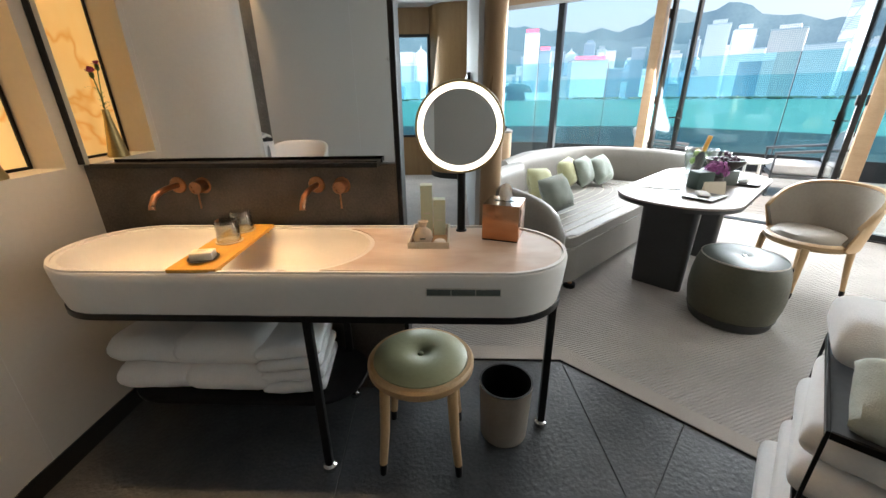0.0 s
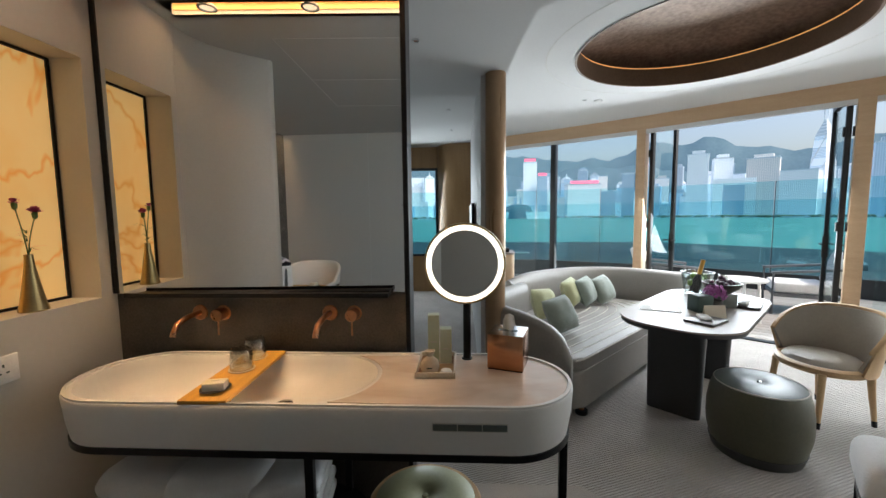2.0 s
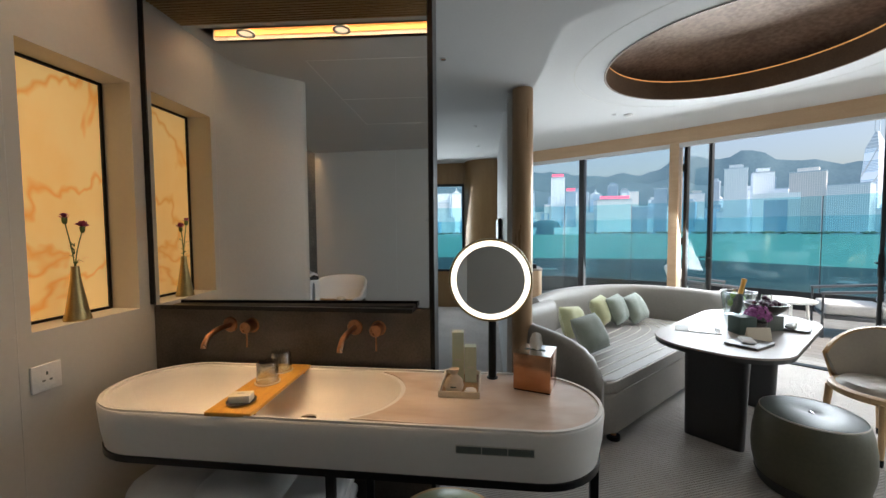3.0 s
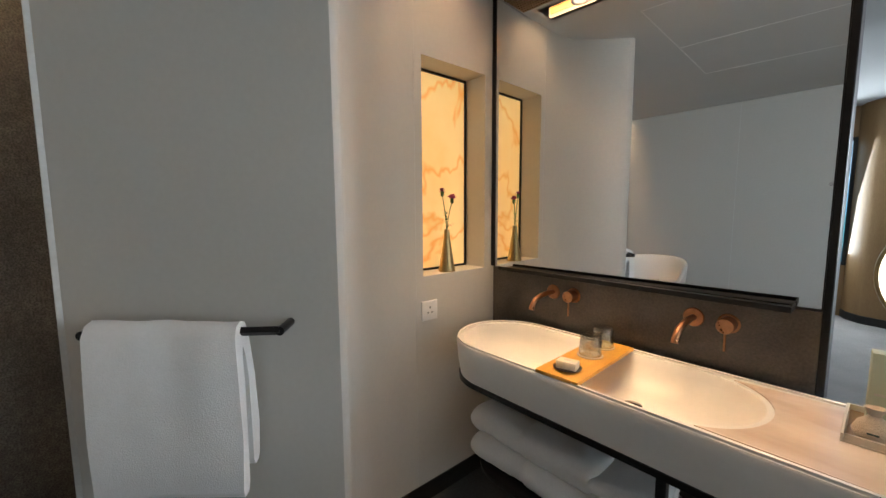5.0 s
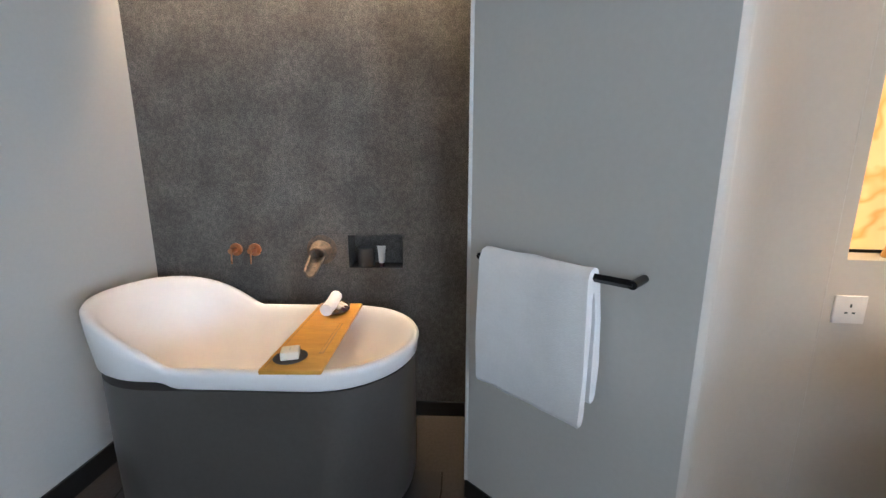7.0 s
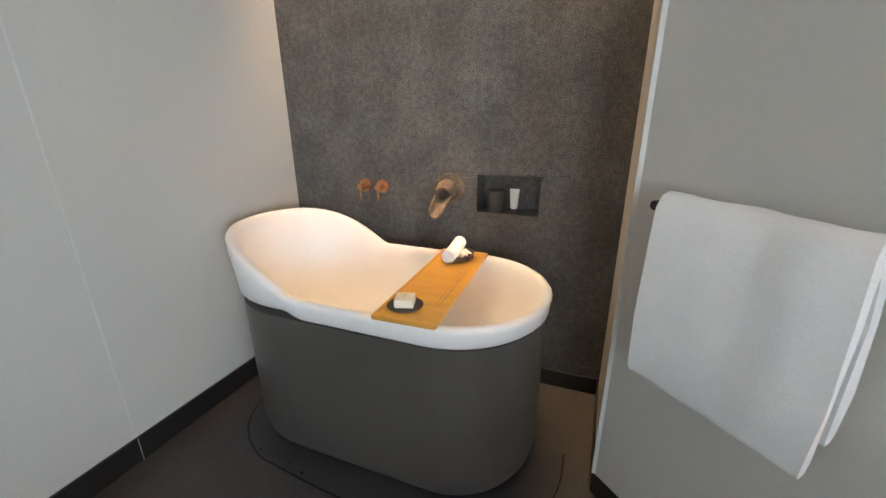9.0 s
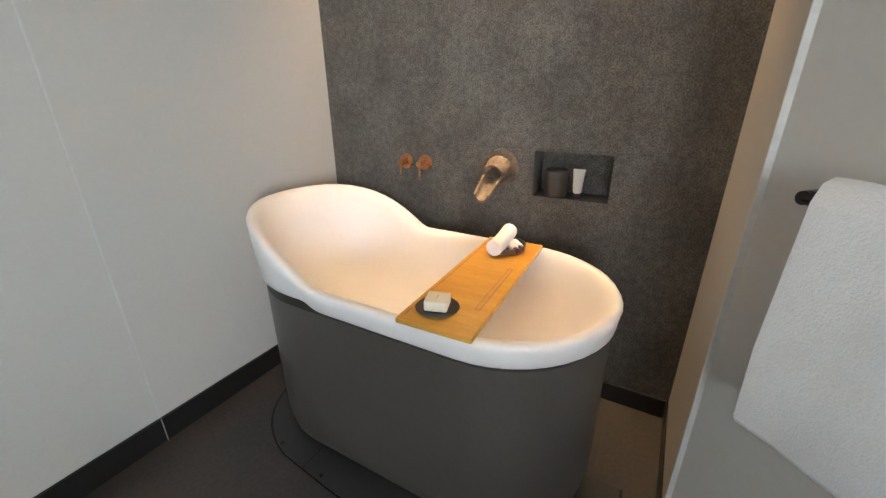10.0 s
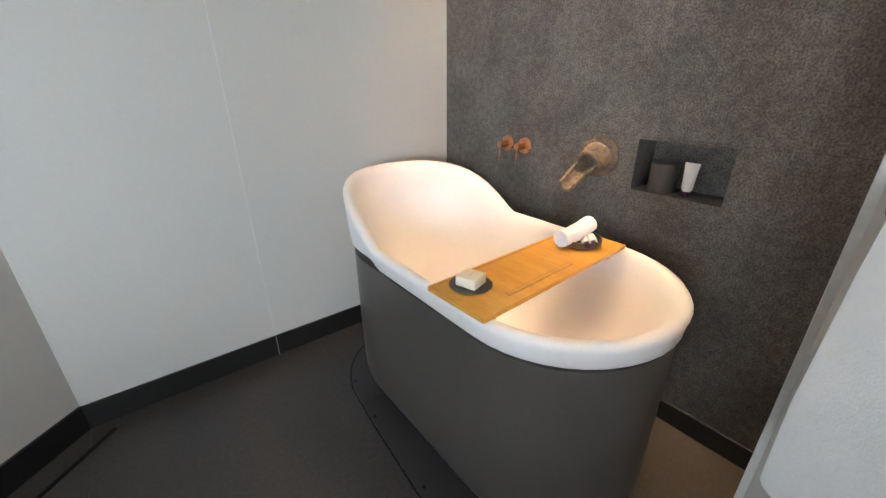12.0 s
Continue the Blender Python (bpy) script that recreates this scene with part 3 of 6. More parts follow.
bm = sheet_with_hole(sof, [(SX0, SY0), (SX1, SY0), (SX1, SY1), (SX0, SY1)], SOFFIT)
for i in range(len(sof)):
    a, b = sof[i], sof[(i + 1) % len(sof)]
    bm.faces.new([bm.verts.new((*p, z)) for p, z in ((a, SOFFIT), (b, SOFFIT), (b, CEIL + 0.1), (a, CEIL + 0.1))])
bm.faces.new([bm.verts.new((*p, CEIL + 0.1)) for p in sof])
structure("ceiling_bathroom", bm, M_CEIL, "white lowered ceiling of the bathroom", "ceiling")
bm = box(SX0 - 0.01, SX1 + 0.01, SY0 - 0.03, SY0, SOFFIT, SOFFIT + 0.10)
box(SX0 - 0.01, SX1 + 0.01, SY1, SY1 + 0.02, SOFFIT, SOFFIT + 0.10, bm=bm)
box(SX0 - 0.01, SX1 + 0.01, SY0 - 0.03, SY1 + 0.02, SOFFIT + 0.10, SOFFIT + 0.12, bm=bm)
structure("trim_light_slot", bm, M_CEIL, "plaster reveal of the ceiling light slot", "trim")

slot = thing("ceiling_slot_light", pose(0, 0, 0), "glowing warm linear light recessed in the ceiling", "light")
part("led_strip", box(SX0, SX1, SY1 - 0.02, SY1 - 0.002, SOFFIT + 0.06, SOFFIT + 0.09), M_LED, slot)
part("diffuser", box(SX0, SX1, SY0 + 0.002, SY0 + 0.006, SOFFIT + 0.02, SOFFIT + 0.098), M_LEDSOFT, slot)


def downlight(x, y, z, r=0.035, lens=None):
    t = thing("downlight", pose(x, y, z), "small round white recessed ceiling spotlight", "light", "ceiling downlights")
    part("bezel", lathe([(r * 0.7, 0.004), (r * 0.75, -0.004), (r, -0.004), (r * 1.02, 0.0), (r * 0.9, 0.01)], 20), M_CEIL, t)
    part("lens", lathe([(0, 0.001), (r * 0.7, 0.001)], 20), lens or M_SPOTLED, t)
    return t


for sx in (-1.375, -0.87):
    downlight(sx, 1.155, SOFFIT - 0.001, 0.045)
for x, y in ((-0.42, 2.3),):
    downlight(x, y, SOFFIT - 0.001, 0.022, M_COPPER)
for x, y in ((-0.3, 4.5), (-0.3, 5.6), (1.15, 4.25)):
    downlight(x, y, CEIL - 0.001, 0.024, M_COPPER)

# slatted air grille over the mirror
gr = thing("ceiling_grille", pose(0, 0, 0), "dark slatted air grille in the ceiling", "grille")
part("backing", box(-1.64, 0.1, 1.262, 1.50, SOFFIT - 0.002, SOFFIT - 0.0005), M_GROUT, gr)
for i in range(12):
    part("slat", box(-1.64, 0.1, 1.266 + i * 0.02, 1.276 + i * 0.02, SOFFIT - 0.009, SOFFIT - 0.002), M_WOODWALL, gr)
# access panel seams in the bathroom ceiling
for x0, x1, y0, y1 in ((-1.20, 0.5, 0.806, 0.812), (-1.206, -1.20, -0.606, 0.812), (-1.20, 0.5, -0.606, -0.600), (-1.20, 0.5, 0.107, 0.113)):
    structure("trim_ceiling_seam", box(x0, x1, y0, y1, SOFFIT - 0.0012, SOFFIT + 0.001), M_BRIGHTSEAM, "fine seam of a ceiling access panel", "trim")

# high ceiling with the round recess
DC, DR = (1.60, 2.95), 0.88
outer = [(-3.4, 7.4), (-3.4, 1.5), (0.0, 1.5), (2.6, 0.0), (5.8, 0.0), (5.8, 2.0), (3.45, 4.25), (2.2, 5.15), (1.2, 5.82), (0.3, 6.35), (0.3, 7.4)]
circle = [(DC[0] + DR * math.cos(2 * math.pi * i / 72), DC[1] + DR * math.sin(2 * math.pi * i / 72)) for i in range(72)]
structure("ceiling", sheet_with_hole(outer, circle, CEIL), M_CEIL, "white ceiling with a large round recess", "ceiling")
structure("ceiling_roof", prism([(-3.5, 7.5), (-3.5, -2.6), (5.9, -2.6), (5.9, 2.05), (3.5, 4.35), (2.25, 5.22), (1.2, 5.92), (0.3, 6.45), (0.3, 7.5)], 3.1, 3.2), M_CEIL, "concrete slab above the ceiling", "ceiling")
dome = thing("ceiling_dome", pose(*DC, CEIL), "round bronze ceiling dome with a glowing cove", "ceiling dome")
part("band", lathe([(DR + 0.004, -0.006), (DR - 0.012, -0.006), (DR - 0.012, 0.147), (DR + 0.03, 0.147)], 72), M_DISCWALL, dome, "dark bronze band")
part("light_strip", lathe([(DR - 0.010, 0.149), (DR - 0.006, 0.161), (DR + 0.02, 0.161)], 72), glow("dim_cove_strip", (1.0, 0.46, 0.16), 0.32), dome, "warm cove light")
part("dome_plate", lathe([(DR + 0.20, 0.13), (DR + 0.19, 0.20), (DR + 0.08, 0.28), (DR * 0.7, 0.36), (DR * 0.3, 0.39), (0, 0.395)], 72), M_DISC, dome, "mottled bronze leaf plate")
structure("trim_ceiling_ring", lathe([(1.10, 0), (1.10, -0.0015), (1.107, -0.0015), (1.107, 0)], 72, m=Matrix.Translation((*DC, CEIL))), M_SEAM, "fine round seam in the ceiling", "trim")
det = thing("smoke_detector", pose(1.30, 4.28, CEIL), "small white ceiling smoke detector", "detector")
part("body", lathe([(0.045, 0), (0.045, -0.012), (0.03, -0.022), (0, -0.024)], 20), M_CEIL, det)

# round column and television wall
structure("wall_television", box(-0.012, 0.11, 2.92, 7.0, 0, CEIL), surface("white_wall_paint", (0.72, 0.72, 0.72), (0.69, 0.69, 0.69), 0.6, scale=2), "white wall between living room and bedroom", "wall")
col = thing("column", pose(0.097, 2.885, 0), "slim round bronze-coloured column at a wall end", "column")
part("shaft", lathe([(0.082, 0.0), (0.082, 0.02), (0.076, 0.025), (0.076, SOFFIT - 0.002)], 40), M_COLUMN, col)
tv = thing("television", pose(-0.03, 4.55, 1.18), "thin black wall-mounted television seen edge-on", "television")
part("panel", box(-0.03, 0.0, -0.62, 0.62, -0.36, 0.36, 0.006), M_BLACK, tv)
part("bracket", box(0.0, 0.018, -0.2, 0.2, -0.15, 0.15), M_FRAME, tv)

# bedroom beyond the mirror wall
woodline = [(-0.012, 6.6), (-0.2, 6.62), (-0.42, 6.70), (-0.55, 6.85), (-0.60, 7.0)]
structure("wall_bedroom_wood", ribbon_wall(woodline[::-1], 0.06, 0, CEIL), M_WOODWALL, "curved warm wood panel wall", "wall", smooth=True)
structure("baseboard_bedroom", ribbon_wall(woodline[::-1], -0.012, 0, 0.10), M_SKIRT, "dark skirting under the wood wall", "skirting", smooth=True)
structure("wall_bedroom_sill", box(-3.4, -0.6, 7.0, 7.12, 0, 0.66), M_WOODWALL, "wood panel under the bedroom window", "wall")
structure("wall_bedroom_lintel", box(-3.4, -0.6, 7.0, 7.12, 2.25, CEIL), M_WOODWALL, "wood panel over the bedroom window", "wall")
structure("wall_bedroom_left", box(-3.5, -3.4, 1.5, 7.2, 0, CEIL), M_WALL, "plain bedroom wall", "wall")
structure("wall_bedroom_back", box(-3.4, WX - 0.28, WY + 0.02, WY + 0.11, 0, CEIL), M_WALL, "plain bedroom wall", "wall")
w = thing("window_bedroom", pose(-2.0, 7.03, 0), "bedroom window with a slim dark frame", "window", kind="structure")
part("window_frame", box(-1.4, 1.4, -0.03, 0.03, 0.66, 0.70, bm=box(-1.4, 1.4, -0.03, 0.03, 2.21, 2.25, bm=box(1.36, 1.4, -0.03, 0.03, 0.70, 2.21))), M_FRAME, w)
g = part("pane", box(-1.4, 1.36, -0.005, 0.005, 0.70, 2.21), M_GLASS, w)
g.visible_shadow = False

# ---- facade of oak posts and glass, bent in plan ----
FAC = [(0.25, 6.30), (1.16, 5.72), (2.12, 5.02), (3.585, 3.767), (4.47, 2.93), (5.55, 1.75), (5.75, 0.05)]
bm = ribbon_wall(FAC, 0.14, 2.455, CEIL)
structure("wall_facade_header", bm, M_OAK, "oak-clad header beam over the windows", "wall")
structure("trim_blind_box", ribbon_wall([(x - 0.006, y - 0.006) for x, y in FAC[:-1]], 0.05, 2.405, 2.453), M_CEIL, "pale roller-blind housing under the header", "trim")
structure("trim_door_track", ribbon_wall([(x - 0.0, y - 0.0) for x, y in FAC[:-1]], 0.10, 0.0, 0.018), M_FRAME, "dark metal sill track of the glass doors", "trim")


def along(i, t):
    a, b = Vector(FAC[i]), Vector(FAC[i + 1])
    return a + (b - a) * t, math.degrees(math.atan2(b.y - a.y, b.x - a.x))


def oak_post(i, t, w=0.10, d=0.20):
    p, ang = along(i, t)
    o = thing("window_post", pose(p.x, p.y, 0, 0, 0, ang), "oak-clad upright post between glazed bays", "post", "facade posts", "structure")
    part("cladding", box(-w / 2, w / 2, -0.03, d - 0.03, 0.0, 2.455, 0.004), M_OAK, o)


def mullion(i, t, w=0.07, d=0.10):
    p, ang = along(i, t)
    o = thing("window_mullion", pose(p.x, p.y, 0, 0, 0, ang), "dark metal window mullion", "mullion", "facade mullions", "structure")
    part("profile", box(-w / 2, w / 2, 0.0, d, 0.018, 2.43, 0.004), M_FRAME, o)


def fixed_pane(i, t0, t1):
    (a, ang), (b, _) = along(i, t0), along(i, t1)
    L = (b - a).length
    o = thing("window_bay", pose(a.x, a.y, 0, 0, 0, ang), "floor-to-ceiling fixed glass window with a dark frame", "window", "fixed windows", "structure")
    fr = box(0.02, L - 0.02, 0.03, 0.08, 0.018, 0.07)
    part("window_frame", fr, M_FRAME, o)
    g = part("pane", box(0.02, L - 0.02, 0.052, 0.060, 0.07, 2.43), M_GLASS, o)
    g.visible_shadow = False


mullion(0, 1.0, 0.075)
fixed_pane(0, 0.0, 0.97)
fixed_pane(1, 0.03, 0.95)
oak_post(1, 0.98, 0.10, 0.22)
oak_post(2, 0.985, 0.12, 0.22)
mullion(3, 0.62)
fixed_pane(3, 0.08, 0.60)
fixed_pane(3, 0.64, 1.0)
oak_post(4, 0.02)
fixed_pane(4, 0.06, 1.0)
fixed_pane(5, 0.0, 1.0)


def door_leaf(x, y, ang, w, flip=1):
    """A glazed door leaf hung at its local origin; flip mirrors the handle's end."""
    o = thing("glass_door", pose(x, y, 0.02, 0, 0, ang), "open dark-framed glass terrace door with lever handle", "door", "terrace doors", "structure")
    fr = box(0, 0.048, -0.022, 0.022, 0, 2.52, 0.003)
    box(w - 0.048, w, -0.022, 0.022, 0, 2.52, 0.003, bm=fr)
    box(0.048, w - 0.048, -0.022, 0.022, 0, 0.07, bm=fr)
    box(0.048, w - 0.048, -0.022, 0.022, 2.47, 2.52, bm=fr)
    part("door_frame", fr, M_FRAME, o)
    g = part("pane", box(0.048, w - 0.048, -0.006, 0.006, 0.07, 2.47), M_GLASS, o)
    g.visible_shadow = False
    hx = w - 0.03
    h = part("handle", tube([(hx, -0.05, 1.03), (hx - 0.11, -0.05, 1.03)], 0.009, 8, bm=tube([(hx, 0.05, 1.03), (hx - 0.11, 0.05, 1.03)], 0.009, 8, bm=tube([(hx, -0.055, 1.03), (hx, 0.055, 1.03)], 0.008, 8))), M_BLACK, o)
    part("lock_plate", box(hx - 0.018, hx + 0.018, -0.031, 0.031, 0.88, 1.12, 0.003), M_FRAME, o)
    for hz in (0.3, 1.2, 2.1):
        part("hinge", tube([(0.0, 0.03, hz), (0.0, 0.03, hz + 0.09)], 0.012, 8), M_FRAME, o)


p, a = along(2, 0.03)
door_leaf(p.x + 0.07, p.y + 0.06, a + 70, 0.50)
p, a = along(2, 0.93)
door_leaf(p.x + 0.02, p.y + 0.02, a + 96, 0.80)
p, a = along(2, 0.965)
door_leaf(p.x + 0.02, p.y + 0.02, a + 88, 0.62)

# ---- terrace, harbour and skyline ----
NF = Vector((0.64, 0.77))
structure("ground_terrace", prism([(-3.5, 7.2), (0.3, 6.45), (1.2, 5.85), (2.2, 5.13), (3.55, 3.95), (4.5, 3.05), (5.6, 1.85), (5.8, 0.0), (14, 0.0), (14, 6.0), (4, 14), (-3.5, 14)], -0.25, -0.045), M_PARAPET, "dark base under the terrace decking", "ground")
ud = Vector((0.76, -0.65))
ort = Vector((0.65, 0.76))
deck_origin = Vector((2.8, 4.45)) + ort * 0.14
dk = thing("terrace_deck", pose(deck_origin.x, deck_origin.y, -0.02, 0, 0, math.degrees(math.atan2(ud.y, ud.x))), "grey timber decking boards of the terrace", "decking", kind="structure")
bm0 = box(-4.2, 4.2, 0.0, 0.135, -0.025, 0.0, 0.003, 1)
first = part("deck_board", bm0, M_DECK, dk, smooth=False)
for i in range(1, 27):
    o = new("deck_board", first.data)
    o.parent = dk
    o.location = (0, i * 0.142, 0)
RAIL = [(-3.0, 9.6), (1.6, 9.4), (4.2, 8.2), (6.6, 6.2), (8.6, 3.6), (9.6, 0.4)]
structure("wall_parapet", ribbon_wall(RAIL, 0.12, -0.05, 0.30), M_PARAPET, "low dark parapet at the terrace edge", "parapet")
bal = thing("glass_balustrade", pose(0, 0, 0), "tall teal-tinted glass terrace balustrade", "balustrade", kind="structure")
for i in range(len(RAIL) - 1):
    a, b = Vector(RAIL[i]), Vector(RAIL[i + 1])
    k = max(2, round((b - a).length / 1.5))
    for j in range(k):
        p0, p1 = a + (b - a) * (j + 0.006) / k, a + (b - a) * (j + 0.994) / k
        ang = math.atan2(p1.y - p0.y, p1.x - p0.x)
        for z1, off in ((1.95, 0.0), (1.62, 0.16)):
            g = part("glass_panel", box(0, (p1 - p0).length, off, off + 0.012, 0.30, z1, m=Matrix.Translation((p0.x, p0.y, 0)) @ Matrix.Rotation(ang, 4, "Z")), M_BALGLASS, bal)
            g.visible_shadow = False
        part("glass_joint", tube([(p0.x, p0.y, 0.3), (p0.x, p0.y, 1.95)], 0.006, 6), M_FRAME, bal)

structure("ground_podium", prism([(-90, 14), (20, 13), (60, -60), (130, -60), (84, 40), (40, 84), (-90, 96)], -6.5, -5.0), M_ROOF, "dark podium roof below the terrace", "roof")
random.seed(5)
for i in range(34):
    a = radians(random.uniform(20, 110))
    d = random.uniform(34, 62)
    o = thing("roof_unit", pose(d * math.cos(a), d * math.sin(a), -5.0, 0, 0, random.uniform(0, 90)), "small dark box of plant equipment on the podium roof", "roof unit", "podium roof units")
    part("casing", box(-1.4, 1.4, -0.8, 0.8, 0, random.uniform(0.3, 0.8), 0.05), M_PARAPET if i % 2 else M_OUTGREY, o)
bm = bmesh.new()
q = [bm.verts.new(v) for v in ((-4500, -4500, -16), (4500, -4500, -16), (4500, 4500, -16), (-4500, 4500, -16))]
bm.faces.new(q)
structure("water", bm, M_SEA, "calm green harbour water", "water")


def facade_mat(name, c1, c2, w, h, haze):
    """A far facade: floors and window columns, with the far air's haze put in as bluish emission."""
    m, n, l, p = principled(name)
    tc = n.new("ShaderNodeTexCoord")
    b = n.new("ShaderNodeTexBrick")
    b.offset = 0.0
    b.inputs["Color1"].default_value, b.inputs["Color2"].default_value, b.inputs["Mortar"].default_value = (*c2, 1), (*(c * 0.85 for c in c2), 1), (*c1, 1)
    b.inputs["Scale"].default_value = 1.0
    b.inputs["Mortar Size"].default_value = 0.7
    b.inputs["Brick Width"].default_value, b.inputs["Row Height"].default_value = w, h
    sep, com, ad = n.new("ShaderNodeSeparateXYZ"), n.new("ShaderNodeCombineXYZ"), n.new("ShaderNodeMath")
    l.new(tc.outputs["Object"], sep.inputs[0])
    l.new(sep.outputs[0], ad.inputs[0])
    l.new(sep.outputs[1], ad.inputs[1])
    l.new(ad.outputs[0], com.inputs[0])
    l.new(sep.outputs[2], com.inputs[1])
    l.new(com.outputs[0], b.inputs[0])
    info = n.new("ShaderNodeObjectInfo")
    hsv = n.new("ShaderNodeHueSaturation")
    mr = n.new("ShaderNodeMapRange")
    mr.inputs[3].default_value, mr.inputs[4].default_value = 0.62, 1.2
    l.new(info.outputs["Random"], mr.inputs[0])
    l.new(mr.outputs[0], hsv.inputs["Value"])
    l.new(b.outputs[0], hsv.inputs["Color"])
    l.new(hsv.outputs[0], p.inputs["Base Color"])
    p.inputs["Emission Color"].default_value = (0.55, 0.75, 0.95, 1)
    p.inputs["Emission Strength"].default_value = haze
    p.inputs["Roughness"].default_value = 0.6
    return m


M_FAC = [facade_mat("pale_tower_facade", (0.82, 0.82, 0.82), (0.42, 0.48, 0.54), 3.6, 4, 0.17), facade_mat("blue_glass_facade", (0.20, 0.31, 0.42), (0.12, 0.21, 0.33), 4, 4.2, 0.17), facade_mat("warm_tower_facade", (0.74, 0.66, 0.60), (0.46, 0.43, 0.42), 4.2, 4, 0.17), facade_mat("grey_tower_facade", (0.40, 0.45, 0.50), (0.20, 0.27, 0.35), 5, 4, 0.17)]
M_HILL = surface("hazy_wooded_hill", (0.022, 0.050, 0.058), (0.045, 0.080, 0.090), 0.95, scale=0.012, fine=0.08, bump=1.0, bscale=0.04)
# distant haze over the slopes, painted in as a faint blue emission
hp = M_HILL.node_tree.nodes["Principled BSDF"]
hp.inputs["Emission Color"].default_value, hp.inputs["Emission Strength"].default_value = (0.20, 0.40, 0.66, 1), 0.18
M_SIGN = glow("red_roof_sign", (0.9, 0.12, 0.2), 0.9)

EYE0 = Vector((-0.15, -0.08))


def polar(deg, dist):
    """A plan point in the direction deg to the right of +y."""
    return EYE0.x + dist * math.sin(radians(deg)), EYE0.y + dist * math.cos(radians(deg))


random.seed(11)


def tower(deg, dist, w, h, kind, d=None, crown=0, sign=False):
    x, y = polar(deg, dist)
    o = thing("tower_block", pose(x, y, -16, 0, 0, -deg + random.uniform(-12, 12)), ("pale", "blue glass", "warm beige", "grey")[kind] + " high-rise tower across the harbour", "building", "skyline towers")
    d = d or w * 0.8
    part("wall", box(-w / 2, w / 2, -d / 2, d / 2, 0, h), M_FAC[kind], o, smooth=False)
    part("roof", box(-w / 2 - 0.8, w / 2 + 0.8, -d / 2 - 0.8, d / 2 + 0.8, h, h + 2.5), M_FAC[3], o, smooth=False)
    if crown == 1:
        part("plant_room", box(-w * 0.3, w * 0.3, -d * 0.3, d * 0.3, h + 2.5, h + 12), M_FAC[kind], o, smooth=False)
    if crown == 2:
        part("crown", lathe([(w * 0.42, h + 2.5), (w * 0.30, h + 9), (w * 0.08, h + 12), (w * 0.03, h + 24), (0, h + 25)], 8), M_FAC[kind], o)
    if sign:
        part("sign", box(-w * 0.42, w * 0.42, -d / 2 - 2.5, -d / 2 - 0.5, h + 3, h + 11), M_SIGN, o, "red rooftop sign")
    return o


deg = -14.0
while deg < 74:
    for row in range(3):
        w = random.uniform(22, 52)
        base = (76, 128, 172)[row]
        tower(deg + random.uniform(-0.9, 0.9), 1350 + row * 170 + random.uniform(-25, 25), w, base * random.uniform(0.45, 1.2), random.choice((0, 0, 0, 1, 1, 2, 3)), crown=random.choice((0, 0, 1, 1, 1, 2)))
    deg += 1.65
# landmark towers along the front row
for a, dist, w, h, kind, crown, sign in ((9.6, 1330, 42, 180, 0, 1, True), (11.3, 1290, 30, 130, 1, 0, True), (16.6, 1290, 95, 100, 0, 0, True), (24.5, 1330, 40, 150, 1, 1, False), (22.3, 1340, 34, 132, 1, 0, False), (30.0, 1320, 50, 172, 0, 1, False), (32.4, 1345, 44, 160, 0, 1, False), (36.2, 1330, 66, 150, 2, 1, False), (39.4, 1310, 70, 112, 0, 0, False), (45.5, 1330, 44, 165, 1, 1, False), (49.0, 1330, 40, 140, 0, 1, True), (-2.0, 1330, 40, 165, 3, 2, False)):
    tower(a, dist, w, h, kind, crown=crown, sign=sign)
# broad gate-shaped office block
x, y = polar(33.6, 1270)
o = thing("gate_building", pose(x, y, -16, 0, 0, -33), "wide white office block shaped like a gate", "building")
for sx in (-34, 34):
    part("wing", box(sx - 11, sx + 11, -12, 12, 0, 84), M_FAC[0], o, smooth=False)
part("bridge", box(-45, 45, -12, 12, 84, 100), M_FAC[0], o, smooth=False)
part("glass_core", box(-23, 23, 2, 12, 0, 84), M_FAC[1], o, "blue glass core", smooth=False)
# tapering faceted tower with diagonal bracing
x, y = polar(41.0, 1480)
o = thing("faceted_tower", pose(x, y, -16, 0, 0, -30), "tall tapering white tower with diagonal bracing", "building")
bm = bmesh.new()
bmesh.ops.create_cone(bm, cap_ends=True, segments=4, radius1=36, radius2=20, depth=215, matrix=Matrix.Translation((0, 0, 107.5)))
part("wall", bm, M_FAC[0], o, smooth=False)
bm = bmesh.new()
bmesh.ops.create_cone(bm, cap_ends=True, segments=4, radius1=20, radius2=3, depth=42, matrix=Matrix.Translation((0, 0, 236)))
part("top", bm, M_FAC[0], o, smooth=False)
for z0, z1, r0, r1 in ((0, 72, 36, 31), (72, 144, 31, 25), (144, 215, 25, 20)):
    for k in range(4):
        c0, c1 = math.pi / 2 * k, math.pi / 2 * (k + 1)
        part("brace", tube([(r0 * math.cos(c0), r0 * math.sin(c0), z0), (r1 * math.cos(c1), r1 * math.sin(c1), z1)], 1.4, 5), M_OUTWHITE, o)
for k in (-4, 4):
    part("mast", tube([(k, 0, 250), (k, 0, 292)], 1.2, 6), M_FAC[0], o)
# low domed hall on the water
x, y = polar(8.0, 1180)
o = thing("domed_hall", pose(x, y, -16, 0, 0, -15), "low glass hall with a curved roof on the shore", "building")
# roof takes the hill material, painted haze glow included
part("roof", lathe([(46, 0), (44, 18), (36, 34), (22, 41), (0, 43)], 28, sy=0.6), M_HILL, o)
part("wall", box(-95, 95, -22, 22, 0, 20), M_FAC[0], o, smooth=False)


